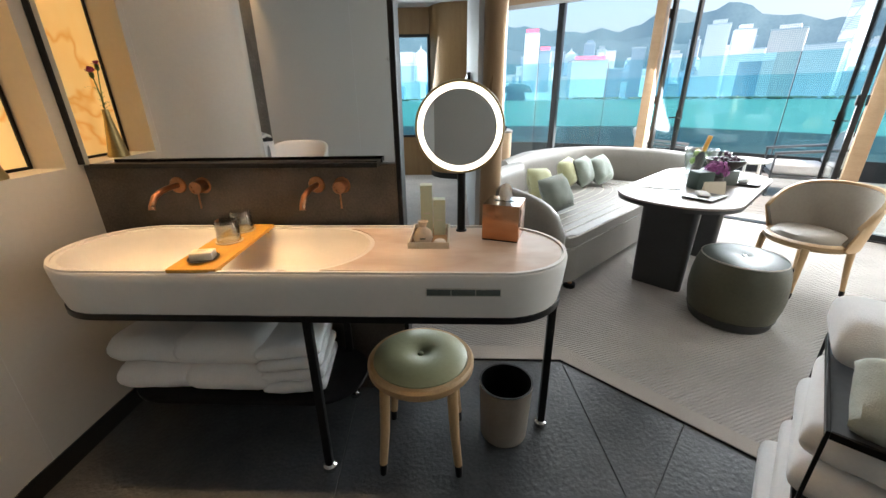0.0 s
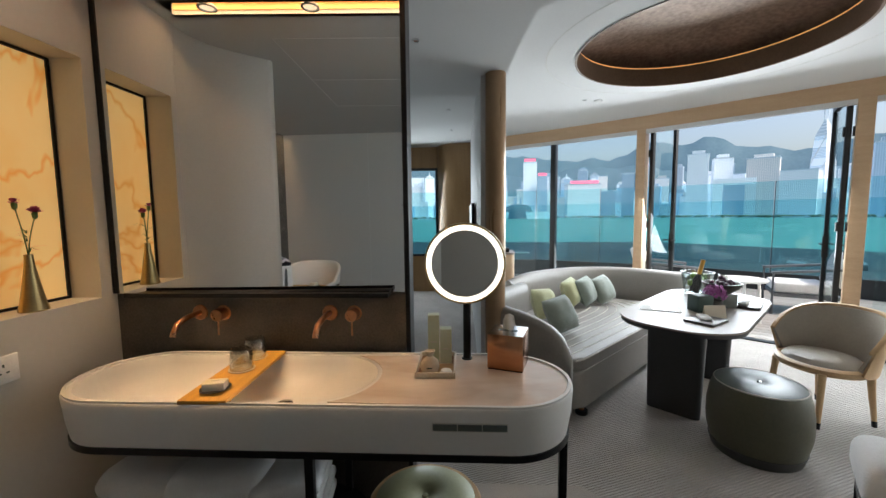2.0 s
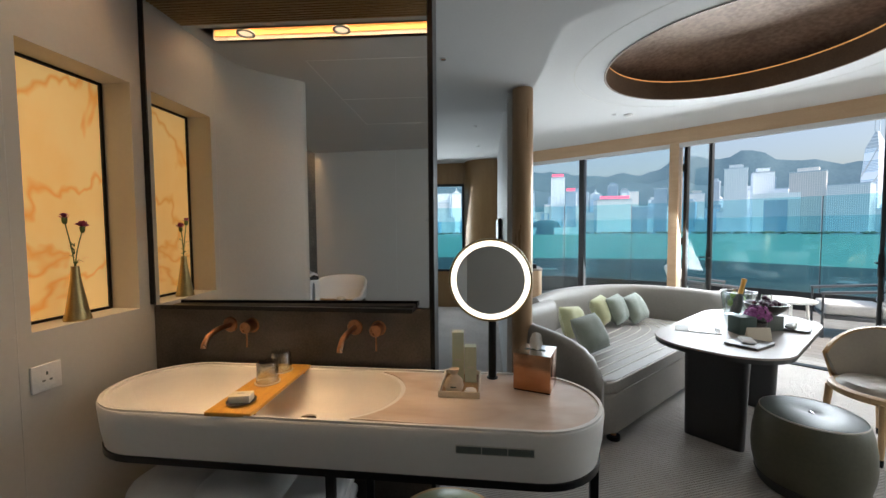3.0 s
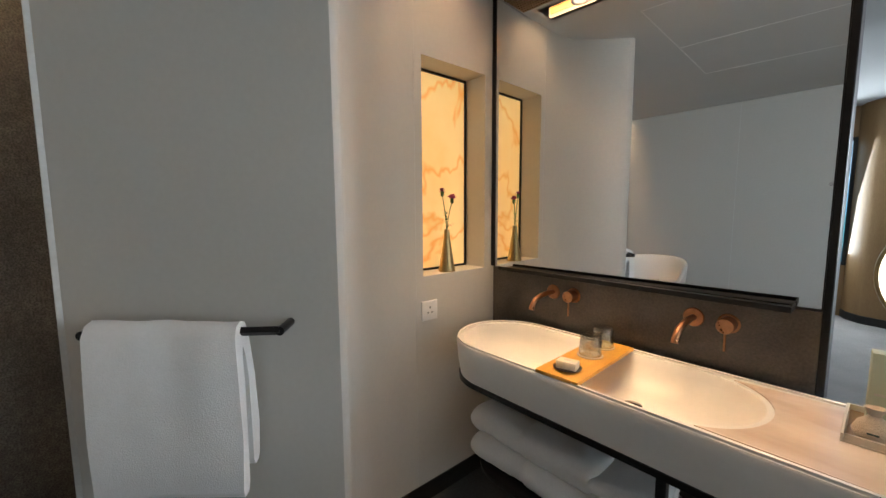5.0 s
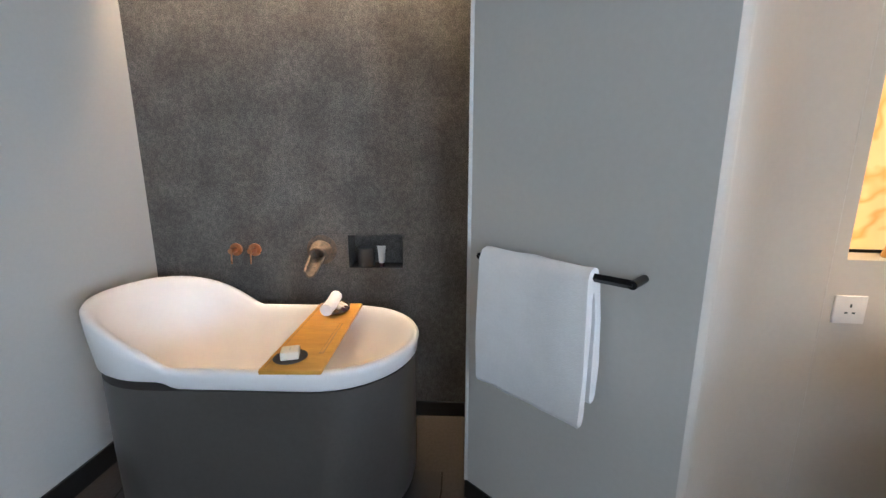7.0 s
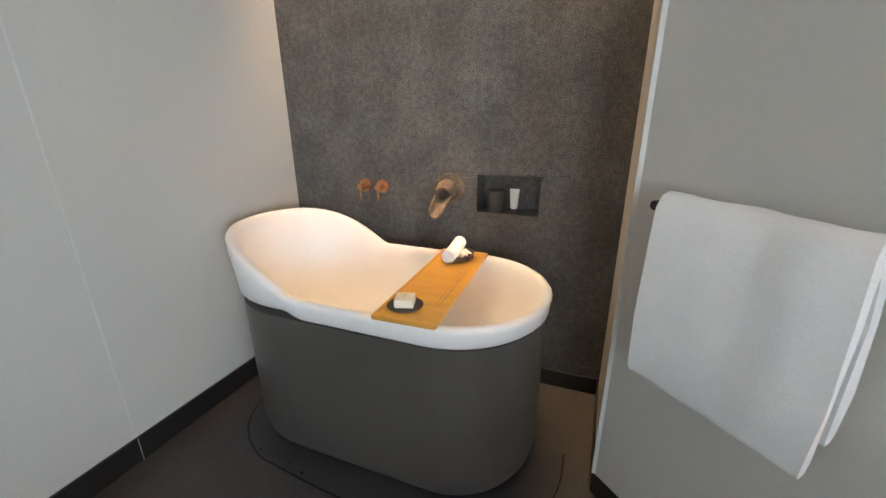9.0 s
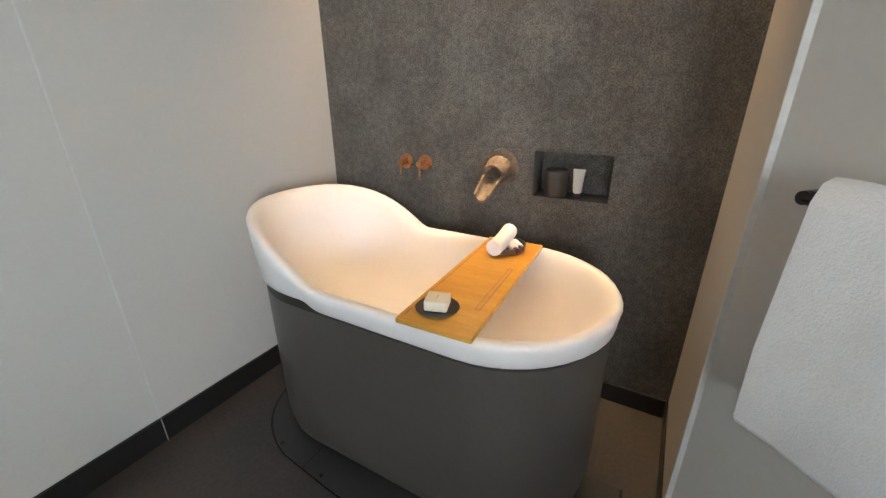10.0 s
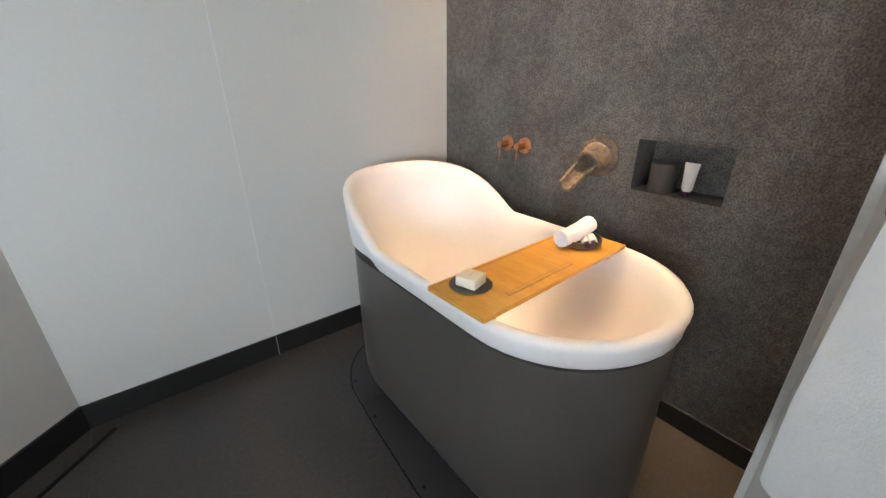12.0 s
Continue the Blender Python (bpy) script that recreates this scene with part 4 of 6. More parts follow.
def ridge(name, dist, base, amp, seed, label, a0=-30, a1=95):
    bm = bmesh.new()
    rows = []
    for i in range(121):
        a = a0 + (a1 - a0) * i / 120
        hgt = base + amp * noise.noise(Vector((i * 0.055, seed, 0))) + amp * 0.42 * noise.noise(Vector((i * 0.26, seed, 3))) + amp * 0.16 * noise.noise(Vector((i * 0.9, seed, 7)))
        rows.append([bm.verts.new((*polar(a, dist + dd), -16 + hh)) for dd, hh in ((-260, 0), (-120, hgt * 0.55), (0, hgt), (200, hgt * 0.8), (420, 0))])
    for p, q in zip(rows, rows[1:]):
        for k in range(4):
            bm.faces.new((p[k], q[k], q[k + 1], p[k + 1]))
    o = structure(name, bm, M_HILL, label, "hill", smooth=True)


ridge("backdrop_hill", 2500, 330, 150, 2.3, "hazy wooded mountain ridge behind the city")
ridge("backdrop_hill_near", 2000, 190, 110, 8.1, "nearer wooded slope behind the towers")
bm = bmesh.new()
random.seed(3)
for i in range(620):
    a = random.uniform(-16, 76)
    x, y = polar(a, 1225 + random.uniform(-15, 15))
    bmesh.ops.create_icosphere(bm, subdivisions=1, radius=random.uniform(2.5, 5), matrix=Matrix.Translation((x, y, -12.5)) @ Matrix.Diagonal((1.3, 1, random.uniform(0.6, 1.1), 1)))
tagged(put("shore_trees", bm, M_SHORE), "dark green trees along the far shore", "trees", "", "stuff")
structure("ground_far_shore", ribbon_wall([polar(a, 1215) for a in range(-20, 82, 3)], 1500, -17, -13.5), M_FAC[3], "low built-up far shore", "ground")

# ---- vanity ----
VX0, VX1, VY0, VY1, VT = -1.566, 0.228, 1.026, 1.492, 0.85


def loft(loops, bm=None, close_last=True, close_first=False):
    """Skins equal-length loops of 3D points one after another."""
    bm = bm or bmesh.new()
    rings = [[bm.verts.new(p) for p in lp] for lp in loops]
    k = len(rings[0])
    for a, b in zip(rings, rings[1:]):
        for i in range(k):
            bm.faces.new((a[i], a[(i + 1) % k], b[(i + 1) % k], b[i]))
    if close_last:
        bm.faces.new(rings[-1])
    if close_first:
        bm.faces.new(rings[0][::-1])
    bmesh.ops.recalc_face_normals(bm, faces=bm.faces)
    return bm


def lp(x0, x1, y0, y1, z, r=None, n=10):
    r = r if r is not None else min(x1 - x0, y1 - y0) / 2 - 1e-4
    return [(x, y, z) for x, y in rounded(x0, x1, y0, y1, r, n)]


def grown(d, z):
    return lp(VX0 - d, VX1 + d, VY0 - d, VY1 + d, z)


van = thing("vanity", pose(0, 0, 0), "long white vanity with rounded ends on black metal legs", "vanity")
BX0, BX1 = VX0 + 0.035, -0.462
# body: apron outside, rim, basin hollow inside
bm = loft([grown(-0.018, 0.697), grown(-0.008, 0.76), grown(-0.001, 0.842), grown(-0.004, 0.849), grown(-0.008, VT)], close_last=False, close_first=True)
outer = grown(-0.008, VT)
inner = lp(BX0, BX1, VY0 + 0.03, VY1 - 0.035, VT)
inner2 = [lp(BX0 + d, BX1 - d * e, VY0 + 0.03 + d, VY1 - 0.035 - d, VT - z) for d, e, z in ((0.004, 1, 0.006), (0.012, 1.4, 0.03), (0.03, 2.2, 0.07), (0.07, 2.4, 0.10), (0.13, 1.8, 0.112))]
part("body", bm, M_WHITE, van)
part("basin", loft([inner] + inner2), M_WHITE, van, "white oval basin hollow")
bm = bmesh.new()
es = []
for loop in (outer, inner):
    vs = [bm.verts.new(p) for p in loop]
    es += [bm.edges.new((vs[i], vs[(i + 1) % len(vs)])) for i in range(len(vs))]
bmesh.ops.triangle_fill(bm, use_beauty=True, use_dissolve=False, edges=es)
bmesh.ops.recalc_face_normals(bm, faces=bm.faces)
part("rim", bm, M_WHITE, van)
# marble deck beside the basin, edged by the white rim
deck = [(x, y) for x, y in arc(VX1 - 0.233, (VY0 + VY1) / 2, 0.212, -90, 90, 20)]
cyb, rb = (VY0 + VY1) / 2 - 0.002, (VY1 - 0.035 - VY0 - 0.03) / 2
deck += arc(BX1 - rb, cyb, rb + 0.016, 66, -66, 18)
part("marble_deck", prism(deck, VT - 0.004, VT + 0.0025), M_MARBLE, van, "pink-beige streaked marble deck")
part("deck_lip", loft([grown(-0.006, VT - 0.002), grown(-0.006, VT + 0.007), grown(-0.017, VT + 0.007), grown(-0.017, VT - 0.002)], close_last=False), M_WHITE, van, "raised white edge")
part("under_frame", loft([grown(-0.03, 0.676), grown(-0.012, 0.676), grown(-0.012, 0.697), grown(-0.03, 0.697)], close_last=True, close_first=True), M_BLACK, van, "black metal frame")
for x, y in ((-0.64, 1.062), (0.215, 1.30), (-1.42, 1.43), (-0.64, 1.46)):
    part("leg", box(x - 0.014, x + 0.014, y - 0.012, y + 0.012, 0.0, 0.68, 0.002), M_BLACK, van)
    part("foot", lathe([(0, 0), (0.022, 0), (0.025, 0.006), (0.025, 0.024), (0.016, 0.032), (0, 0.032)], 20, m=Matrix.Translation((x, y, 0))), M_CHROME, van, "small chrome foot")
# switch slot in the apron
part("slot_recess", box(-0.246, -0.018, 1.030, 1.034, 0.779, 0.807, m=None), M_STITCH, van)
for k in range(3):
    x0 = -0.243 + k * 0.0747
    part("socket_cover", box(x0, x0 + 0.073, 1.027, 1.031, 0.783, 0.803, 0.0008), M_OTTOTOP, van, "grey-green socket cover")
sh = part("towel_shelf", prism(rounded(-1.48, -0.53, 1.13, 1.49, 0.17), 0.245, 0.262, 0.003), M_BLACK, van, "black rounded towel shelf")
part("shelf_bracket", box(-1.42, -0.62, 1.455, 1.475, 0.225, 0.245), M_BLACK, van)

plug = thing("basin_waste", pose(-0.80, 1.24, VT - 0.112), "round chrome pop-up basin waste", "waste")
part("cap", lathe([(0, 0.022), (0.02, 0.021), (0.03, 0.017), (0.031, 0.012), (0.012, 0.010), (0.012, 0)], 24), M_CHROME, plug)
part("ring", lathe([(0.036, 0.0), (0.036, 0.004), (0.026, 0.004)], 24), M_CHROME, plug)

for i, (x, y, z) in enumerate(((-1.33, 1.165, 0.262), (-1.04, 1.155, 0.262), (-0.78, 1.165, 0.262), (-1.345, 1.170, 0.381), (-1.045, 1.145, 0.391), (-0.78, 1.155, 0.376))):
    t = thing("bath_towel", pose(x, y, z, 0, 0, (2, -1, 7, -2, 1, 9)[i]), "white folded terry bath towel under the vanity", "towel", "stacked vanity towels")
    part("fold", folded_towel((0.32, 0.34, 0.24)[i % 3], 0.29, (0.118, 0.128, 0.112)[i % 3], 1 + (i % 3 == 2), seed=i + 1), M_TOWEL, t)


def tap(x):
    t = thing("wall_spout", pose(x, WY, 1.017), "copper wall-mounted basin spout", "tap", "basin spouts")
    part("rosette", lathe([(0, -0.006), (0.034, -0.006), (0.034, 0.0), (0.031, 0.004), (0, 0.004)], 28, m=Matrix.Rotation(radians(90), 4, "X")), M_COPPER, t)
    part("spout", tube([(0, 0, 0), (0, -0.06, 0), (0, -0.10, -0.004), (-0.004, -0.135, -0.018), (-0.006, -0.155, -0.045), (-0.006, -0.16, -0.06)], 0.0115, 12), M_COPPER, t)
    h = thing("basin_mixer", pose(x + 0.104, WY, 1.016), "copper wall basin mixer with a thin lever", "tap", "basin mixers")
    part("rosette", lathe([(0, -0.006), (0.033, -0.006), (0.033, 0.0), (0.03, 0.003), (0, 0.003)], 28, m=Matrix.Rotation(radians(90), 4, "X")), M_COPPER, h)
    part("knob", lathe([(0, 0.052), (0.024, 0.052), (0.026, 0.049), (0.026, 0.0)], 28, m=Matrix.Rotation(radians(90), 4, "X")), M_COPPER, h)
    part("lever", tube([(0, -0.04, -0.02), (0.001, -0.043, -0.085)], 0.0035, 8), M_COPPER, h)


tap(-1.29)
tap(-0.717)

ms = thing("mirror_shelf", pose(0, 0, 0), "slim black metal ledge shelf below the mirror", "shelf")
part("ledge", box(-1.56, -0.452, WY - 0.075, WY - 0.001, 1.098, 1.104, 0.001), M_BLACK, ms)
part("front_lip", box(-1.56, -0.452, WY - 0.078, WY - 0.074, 1.098, 1.116, 0.001), M_BLACK, ms)
part("end_lip", box(-0.455, -0.451, WY - 0.078, WY - 0.001, 1.098, 1.116), M_BLACK, ms)
mir = thing("wall_mirror", pose(0, 0, 0), "large frameless wall mirror with thin black edges", "mirror")
part("glass", box(-0.606, 0.634, -0.001, 0.011, 1.104, SOFFIT - 0.002, m=Matrix.Translation((-1.03, WY, 0)) @ Matrix.Rotation(radians(1.6), 4, "Z")), M_MIRROR, mir)
part("edge_strip", box(WX + 0.002, WX + 0.024, WY - 0.022, WY + 0.011, 1.104, SOFFIT - 0.002), M_BLACK, mir)
part("edge_strip", box(-0.394, -0.392, WY - 0.003, WY + 0.011, 1.104, SOFFIT - 0.002), M_BLACK, mir)
part("screw", lathe([(0, -0.003), (0.005, -0.002), (0.005, 0)], 10, m=Matrix.Translation((WX + 0.03, WY - 0.001, 1.47)) @ Matrix.Rotation(radians(90), 4, "X")), M_CHROME, mir)
part("screw", lathe([(0, -0.003), (0.005, -0.002), (0.005, 0)], 10, m=Matrix.Translation((-0.40, WY - 0.001, 1.47)) @ Matrix.Rotation(radians(90), 4, "X")), M_CHROME, mir)

# niche with backlit onyx
ni = thing("lit_niche", pose(0, 0, 0), "backlit golden onyx panel set in a wall niche", "niche panel", kind="structure")
part("onyx_panel", box(WX - 0.150, WX - 0.140, NY0 + 0.005, NY1 - 0.005, NZ0 + 0.002, NZ1 - 0.005), M_ONYX, ni)
fr = box(WX - 0.139, WX - 0.132, NY1 - 0.014, NY1 - 0.001, NZ0, NZ1)
box(WX - 0.139, WX - 0.132, NY0 + 0.001, NY1 - 0.014, NZ0, NZ0 + 0.011, bm=fr)
box(WX - 0.139, WX - 0.132, NY0 + 0.001, NY1 - 0.014, NZ1 - 0.012, NZ1, bm=fr)
box(WX - 0.139, WX - 0.132, NY0, NY0 + 0.012, NZ0 + 0.011, NZ1 - 0.012, bm=fr)
part("panel_frame", fr, M_BLACK, ni)

VASE = Matrix.Translation((-1.705, 1.225, NZ0))
va = thing("bud_vase", VASE, "tall conical brushed brass bud vase in the niche", "vase")
part("cone", lathe([(0, 0.0), (0.041, 0.0), (0.043, 0.004), (0.036, 0.03), (0.015, 0.165), (0.0125, 0.205), (0.010, 0.205), (0.010, 0.16), (0, 0.15)], 32), M_BRASS, va)
fl = thing("carnation_stems", VASE, "two dark pink carnations with thin green leaves", "flowers")
random.seed(9)
heads = [((-0.0, -0.028, 0.385), 0.017), ((0.01, 0.026, 0.352), 0.021)]
for (hx, hy, hz), hr in heads:
    part("stem", tube(bezier((0, 0, 0.16), (0.0, 0.0, 0.25), (hx, hy * 0.5, 0.30), (hx, hy, hz - 0.01), 8), 0.0022, 6), M_STEM, fl)
    part("calyx", lathe([(0.003, -0.022), (0.008, -0.016), (0.009, 0.0), (0.006, 0.004)], 10, m=Matrix.Translation((hx, hy, hz))), M_STEM, fl)
    bm = bmesh.new()
    for k in range(26):
        a = random.uniform(0, 2 * math.pi)
        tilt = random.uniform(0.15, 1.25)
        d = Vector((math.cos(a) * math.sin(tilt), math.sin(a) * math.sin(tilt), math.cos(tilt)))
        side = d.cross(Vector((0, 0, 1))).normalized()
        b0 = Vector((hx, hy, hz))
        tip = b0 + d * hr * random.uniform(0.85, 1.2)
        mid = b0 + d * hr * 0.5
        wv = side * hr * 0.42
        vs = [bm.verts.new(v) for v in (b0, mid - wv * 0.6, tip - wv, tip + d * hr * 0.12, tip + wv, mid + wv * 0.6)]
        bm.faces.new(vs)
    part("bloom", bm, M_PETAL, fl, "ruffled dark pink bloom", smooth=False)
bm = bmesh.new()
for k in range(16):
    a, z0 = random.uniform(0, 2 * math.pi), random.uniform(0.205, 0.29)
    L = random.uniform(0.03, 0.075)
    o = Vector((0, 0, z0))
    d = Vector((math.cos(a), math.sin(a), 0))
    pts = [o + d * L * s + Vector((0, 0, L * (0.9 * s - 0.7 * s * s))) for s in (0, 0.33, 0.66, 1)]
    sd = Vector((-d.y, d.x, 0)) * 0.0028
    lv = [bm.verts.new(p - sd * (1 - i * 0.3)) for i, p in enumerate(pts)]
    rv = [bm.verts.new(p + sd * (1 - i * 0.3)) for i, p in enumerate(pts)]
    for i in range(3):
        bm.faces.new((lv[i], rv[i], rv[i + 1], lv[i + 1]))
part("leaves", bm, M_STEM, fl, "thin curved green leaves", smooth=False)

so = thing("wall_socket", pose(WX, 1.072, 0.937), "square white three-pin wall socket", "socket")
part("plate", box(0, 0.008, -0.046, 0.046, -0.046, 0.046, 0.003), M_PAPER, so)
for y, z, w, h in ((0, 0.014, 0.005, 0.011), (-0.011, -0.010, 0.009, 0.005), (0.011, -0.010, 0.009, 0.005)):
    part("pin_hole", box(0.0075, 0.0088, y - w / 2, y + w / 2, z - h / 2, z + h / 2), M_INK, so)

# things on the vanity
bd = thing("basin_board", pose(-0.968, 1.252, VT + 0.002, 0, 0, 2), "bamboo bridge board across the basin", "board")
part("plank", box(-0.077, 0.077, -0.222, 0.222, 0, 0.013, 0.002), M_BAMBOO, bd)
part("cleat", box(-0.07, 0.07, -0.185, -0.18, -0.010, 0.0), M_BAMBOO, bd)
part("cleat", box(-0.07, 0.07, 0.175, 0.18, -0.010, 0.0), M_BAMBOO, bd)
ZB = VT + 0.0155
d = thing("soap_dish", pose(-0.962, 1.105, ZB), "round dark soap saucer", "dish")
part("saucer", lathe([(0, 0.001), (0.028, 0.0), (0.046, 0.006), (0.047, 0.008), (0.03, 0.003), (0, 0.003)], 28), M_DARKDISH, d)
s = thing("soap_bar", pose(-0.962, 1.105, ZB + 0.0035, 0, 0, 12), "small wrapped ivory soap bar on its dish", "soap")
part("bar", box(-0.034, 0.034, -0.022, 0.022, 0, 0.027, 0.004), M_SOAP, s)
part("printed_mark", box(-0.012, 0.012, -0.003, 0.003, 0.0272, 0.0277), M_STITCH, s)


def tumbler(x, y):
    t = thing("tumbler", pose(x, y, ZB + 0.001), "upside-down clear glass tumbler on a coaster", "glass", "tooth glasses")
    part("glass", lathe([(0.040, 0.004), (0.0375, 0.071), (0.034, 0.078), (0, 0.078), (0, 0.066), (0.0335, 0.066), (0.0375, 0.004), (0.040, 0.004)], 32), M_TUMBLER, t)
    part("coaster", lathe([(0, 0), (0.046, 0), (0.046, 0.0025), (0, 0.003)], 28), M_LINEN, t)


tumbler(-0.972, 1.275)
tumbler(-0.985, 1.395)

tr = thing("amenity_tray", pose(-0.251, 1.345, VT + 0.003), "cream rectangular amenity tray", "tray")
bm = box(-0.072, 0.072, -0.108, 0.108, 0, 0.005)
for a in ((-0.072, -0.066, -0.108, 0.108), (0.066, 0.072, -0.108, 0.108), (-0.066, 0.066, -0.108, -0.102), (-0.066, 0.066, 0.102, 0.108)):
    box(*a, 0.005, 0.022, 0.001, 1, bm=bm)
part("body", bm, M_TRAY, tr)
part("liner", box(-0.064, 0.064, -0.100, 0.100, 0.005, 0.0065), M_WOODWALL, tr, "brown leather liner")


def carton(x, y, w, h):
    t = thing("carton", pose(x, y, VT + 0.0085, 0, 0, 4), "slim sage green paper amenity carton", "carton", "amenity cartons")
    part("box", box(-w / 2, w / 2, -w / 2, w / 2, 0, h, 0.001, 1), M_SAGE, t)
    part("printed_line", box(-w * 0.28, w * 0.28, -w / 2 - 0.0006, -w / 2 + 0.001, h * 0.42, h * 0.45), M_STITCH, t)


carton(-0.266, 1.40, 0.044, 0.185)
carton(-0.218, 1.385, 0.044, 0.135)
po = thing("drawstring_pouch", pose(-0.272, 1.29, VT + 0.0085), "small gathered linen drawstring pouch", "pouch")
bm = lathe([(0, 0), (0.03, 0.001), (0.036, 0.018), (0.028, 0.042), (0.010, 0.058), (0.020, 0.078), (0.016, 0.079), (0, 0.062)], 24)
for v in bm.verts:
    k = 1 + 0.12 * noise.noise(v.co * 45)
    v.co.x, v.co.y = v.co.x * k, v.co.y * k * 0.8
part("bag", bm, M_LINEN, po)
part("printed_mark", box(-0.010, 0.010, -0.0295, -0.0285, 0.02, 0.024), M_INK, po)
so2 = thing("wrapped_soap", pose(-0.212, 1.272, VT + 0.0085), "small round paper-wrapped soap", "soap")
part("puck", lathe([(0, 0), (0.018, 0), (0.022, 0.006), (0.018, 0.014), (0, 0.016)], 20), M_PAPER, so2)

tb = thing("tissue_box", pose(0.022, 1.375, VT + 0.003, 0, 0, -18), "square copper tissue box with a tissue pulled up", "tissue box")
part("body", box(-0.066, 0.066, -0.066, 0.066, 0.004, 0.134, 0.002), surface("polished_copper", (0.60, 0.31, 0.17), (0.52, 0.26, 0.14), 0.2, 1.0, scale=3, fine=90, stretch=(1, 1, 9), rvar=0.06), tb)
part("base_plate", box(-0.064, 0.064, -0.064, 0.064, 0, 0.004), M_BLACK, tb)
part("top_plate", box(-0.0655, 0.0655, -0.0655, 0.0655, 0.1335, 0.1345), M_CHROME, tb, "bright metal top")
part("slot", box(-0.036, 0.036, -0.008, 0.008, 0.1335, 0.1355), M_INK, tb)
bm = bmesh.new()
rows = []
for i in range(9):
    u = i / 8
    rows.append([bm.verts.new(((v - 0.5) * (0.035 + 0.012 * math.sin(u * 3.1)) + 0.006 * noise.noise(Vector((u * 4, v * 5, 1))), 0.010 * math.sin(v * 7 + u * 2) * (1 - 0.5 * u) + 0.02 * u * u, 0.135 + 0.062 * u * (1 - 0.35 * abs(v - 0.45)))) for v in [k / 8 for k in range(9)]])
for a, b in zip(rows, rows[1:]):
    for k in range(8):
        bm.faces.new((a[k], a[k + 1], b[k + 1], b[k]))
part("tissue", bm, M_PAPER, tb, "crumpled white tissue")

mm = thing("makeup_mirror", pose(-0.135, 1.435, VT + 0.003), "round lit make-up mirror on a black pole", "mirror")
part("pole", lathe([(0.021, 0), (0.021, 0.004), (0.0155, 0.006), (0.0155, 0.30), (0, 0.30)], 20), M_BLACK, mm)
RM = Matrix.Translation((-0.008, -0.035, 0.388)) @ Matrix.Rotation(radians(88), 4, "X") @ Matrix.Rotation(radians(0), 4, "Z")
part("housing", lathe([(0, -0.020), (0.150, -0.018), (0.158, -0.006), (0.156, 0.005), (0.149, 0.0055), (0.1485, 0.002)], 56, m=RM), M_BRASS, mm, "dark brass rim")
part("light_ring", lathe([(0.128, 0.0046), (0.128, 0.0052), (0.1475, 0.0052), (0.1485, 0.002)], 56, m=RM), M_RING, mm, "glowing white light ring")
part("glass", lathe([(0.128, 0.0050), (0, 0.0050)], 56, m=RM), M_MIRROR, mm)
part("hinge", box(-0.012, 0.012, -0.03, 0.012, 0.27, 0.30, 0.003), M_BLACK, mm)


# ---- stool and bin ----
st = thing("vanity_stool", pose(-0.285, 1.185, 0), "round beech stool with a buttoned olive pad", "stool")
part("seat_ring", lathe([(0.165, 0.395), (0.185, 0.395), (0.197, 0.41), (0.198, 0.432), (0.190, 0.442), (0.176, 0.443)], 48), M_BEECH, st)
part("seat_base", lathe([(0, 0.40), (0.176, 0.40), (0.176, 0.41), (0, 0.41)], 32), M_BEECH, st)
bm = lathe([(0.176, 0.43), (0.174, 0.446), (0.15, 0.462), (0.10, 0.470), (0.05, 0.468), (0.025, 0.458), (0.012, 0.452), (0, 0.451)], 48)
part("pad", bm, M_GREENVINYL, st, "olive leather pad")
part("button", lathe([(0.0, 0.460), (0.009, 0.458), (0.012, 0.453), (0.010, 0.449)], 16), M_GREENVINYL, st)
for sx, sy in ((-1, -1), (1, -1), (-1, 1), (1, 1)):
    L = part("leg", tube([(sx * 0.118, sy * 0.118, 0.40), (sx * 0.128, sy * 0.125, 0.2), (sx * 0.142, sy * 0.135, 0.05)], 0.020, 12, taper=0.015), M_BEECH, st)
    part("foot_cap", tube([(sx * 0.142, sy * 0.135, 0.052), (sx * 0.145, sy * 0.137, 0.0)], 0.0155, 12, taper=0.013), M_BLACK, L, "black foot cap")

bn = thing("waste_bin", pose(0.050, 1.265, 0), "round taupe waste bin with a black liner", "bin")
part("body", lathe([(0, 0.0), (0.092, 0.0), (0.096, 0.006), (0.107, 0.255), (0.108, 0.262), (0.104, 0.262)], 40), M_BIN, bn)
part("liner", lathe([(0.105, 0.262), (0.108, 0.268), (0.101, 0.268), (0.099, 0.24), (0.086, 0.012), (0, 0.01)], 40), M_BLACK, bn, "black plastic liner")


# ---- bath ----
bt = thing("bathtub", BATH, "freestanding white bathtub with a charcoal base", "bathtub")
TX0, TX1, TY0, TY1 = 0.165, 0.872, 0.225, 1.532


def tub_loop(d, zf, n=88, flare=0.0):
    """Rim outline pulled in by d; zf gives the height at each place."""
    pts = []
    cx, r = (TX0 + TX1) / 2, (TX1 - TX0) / 2
    for x, y in stad(n, d):
        k = max(0.0, min(1.0, (0.68 - y) / 0.5))
        yy = y - flare * k
        pts.append((x + (x - cx) * flare * 0.12 * k, yy, zf(y)))
    return pts


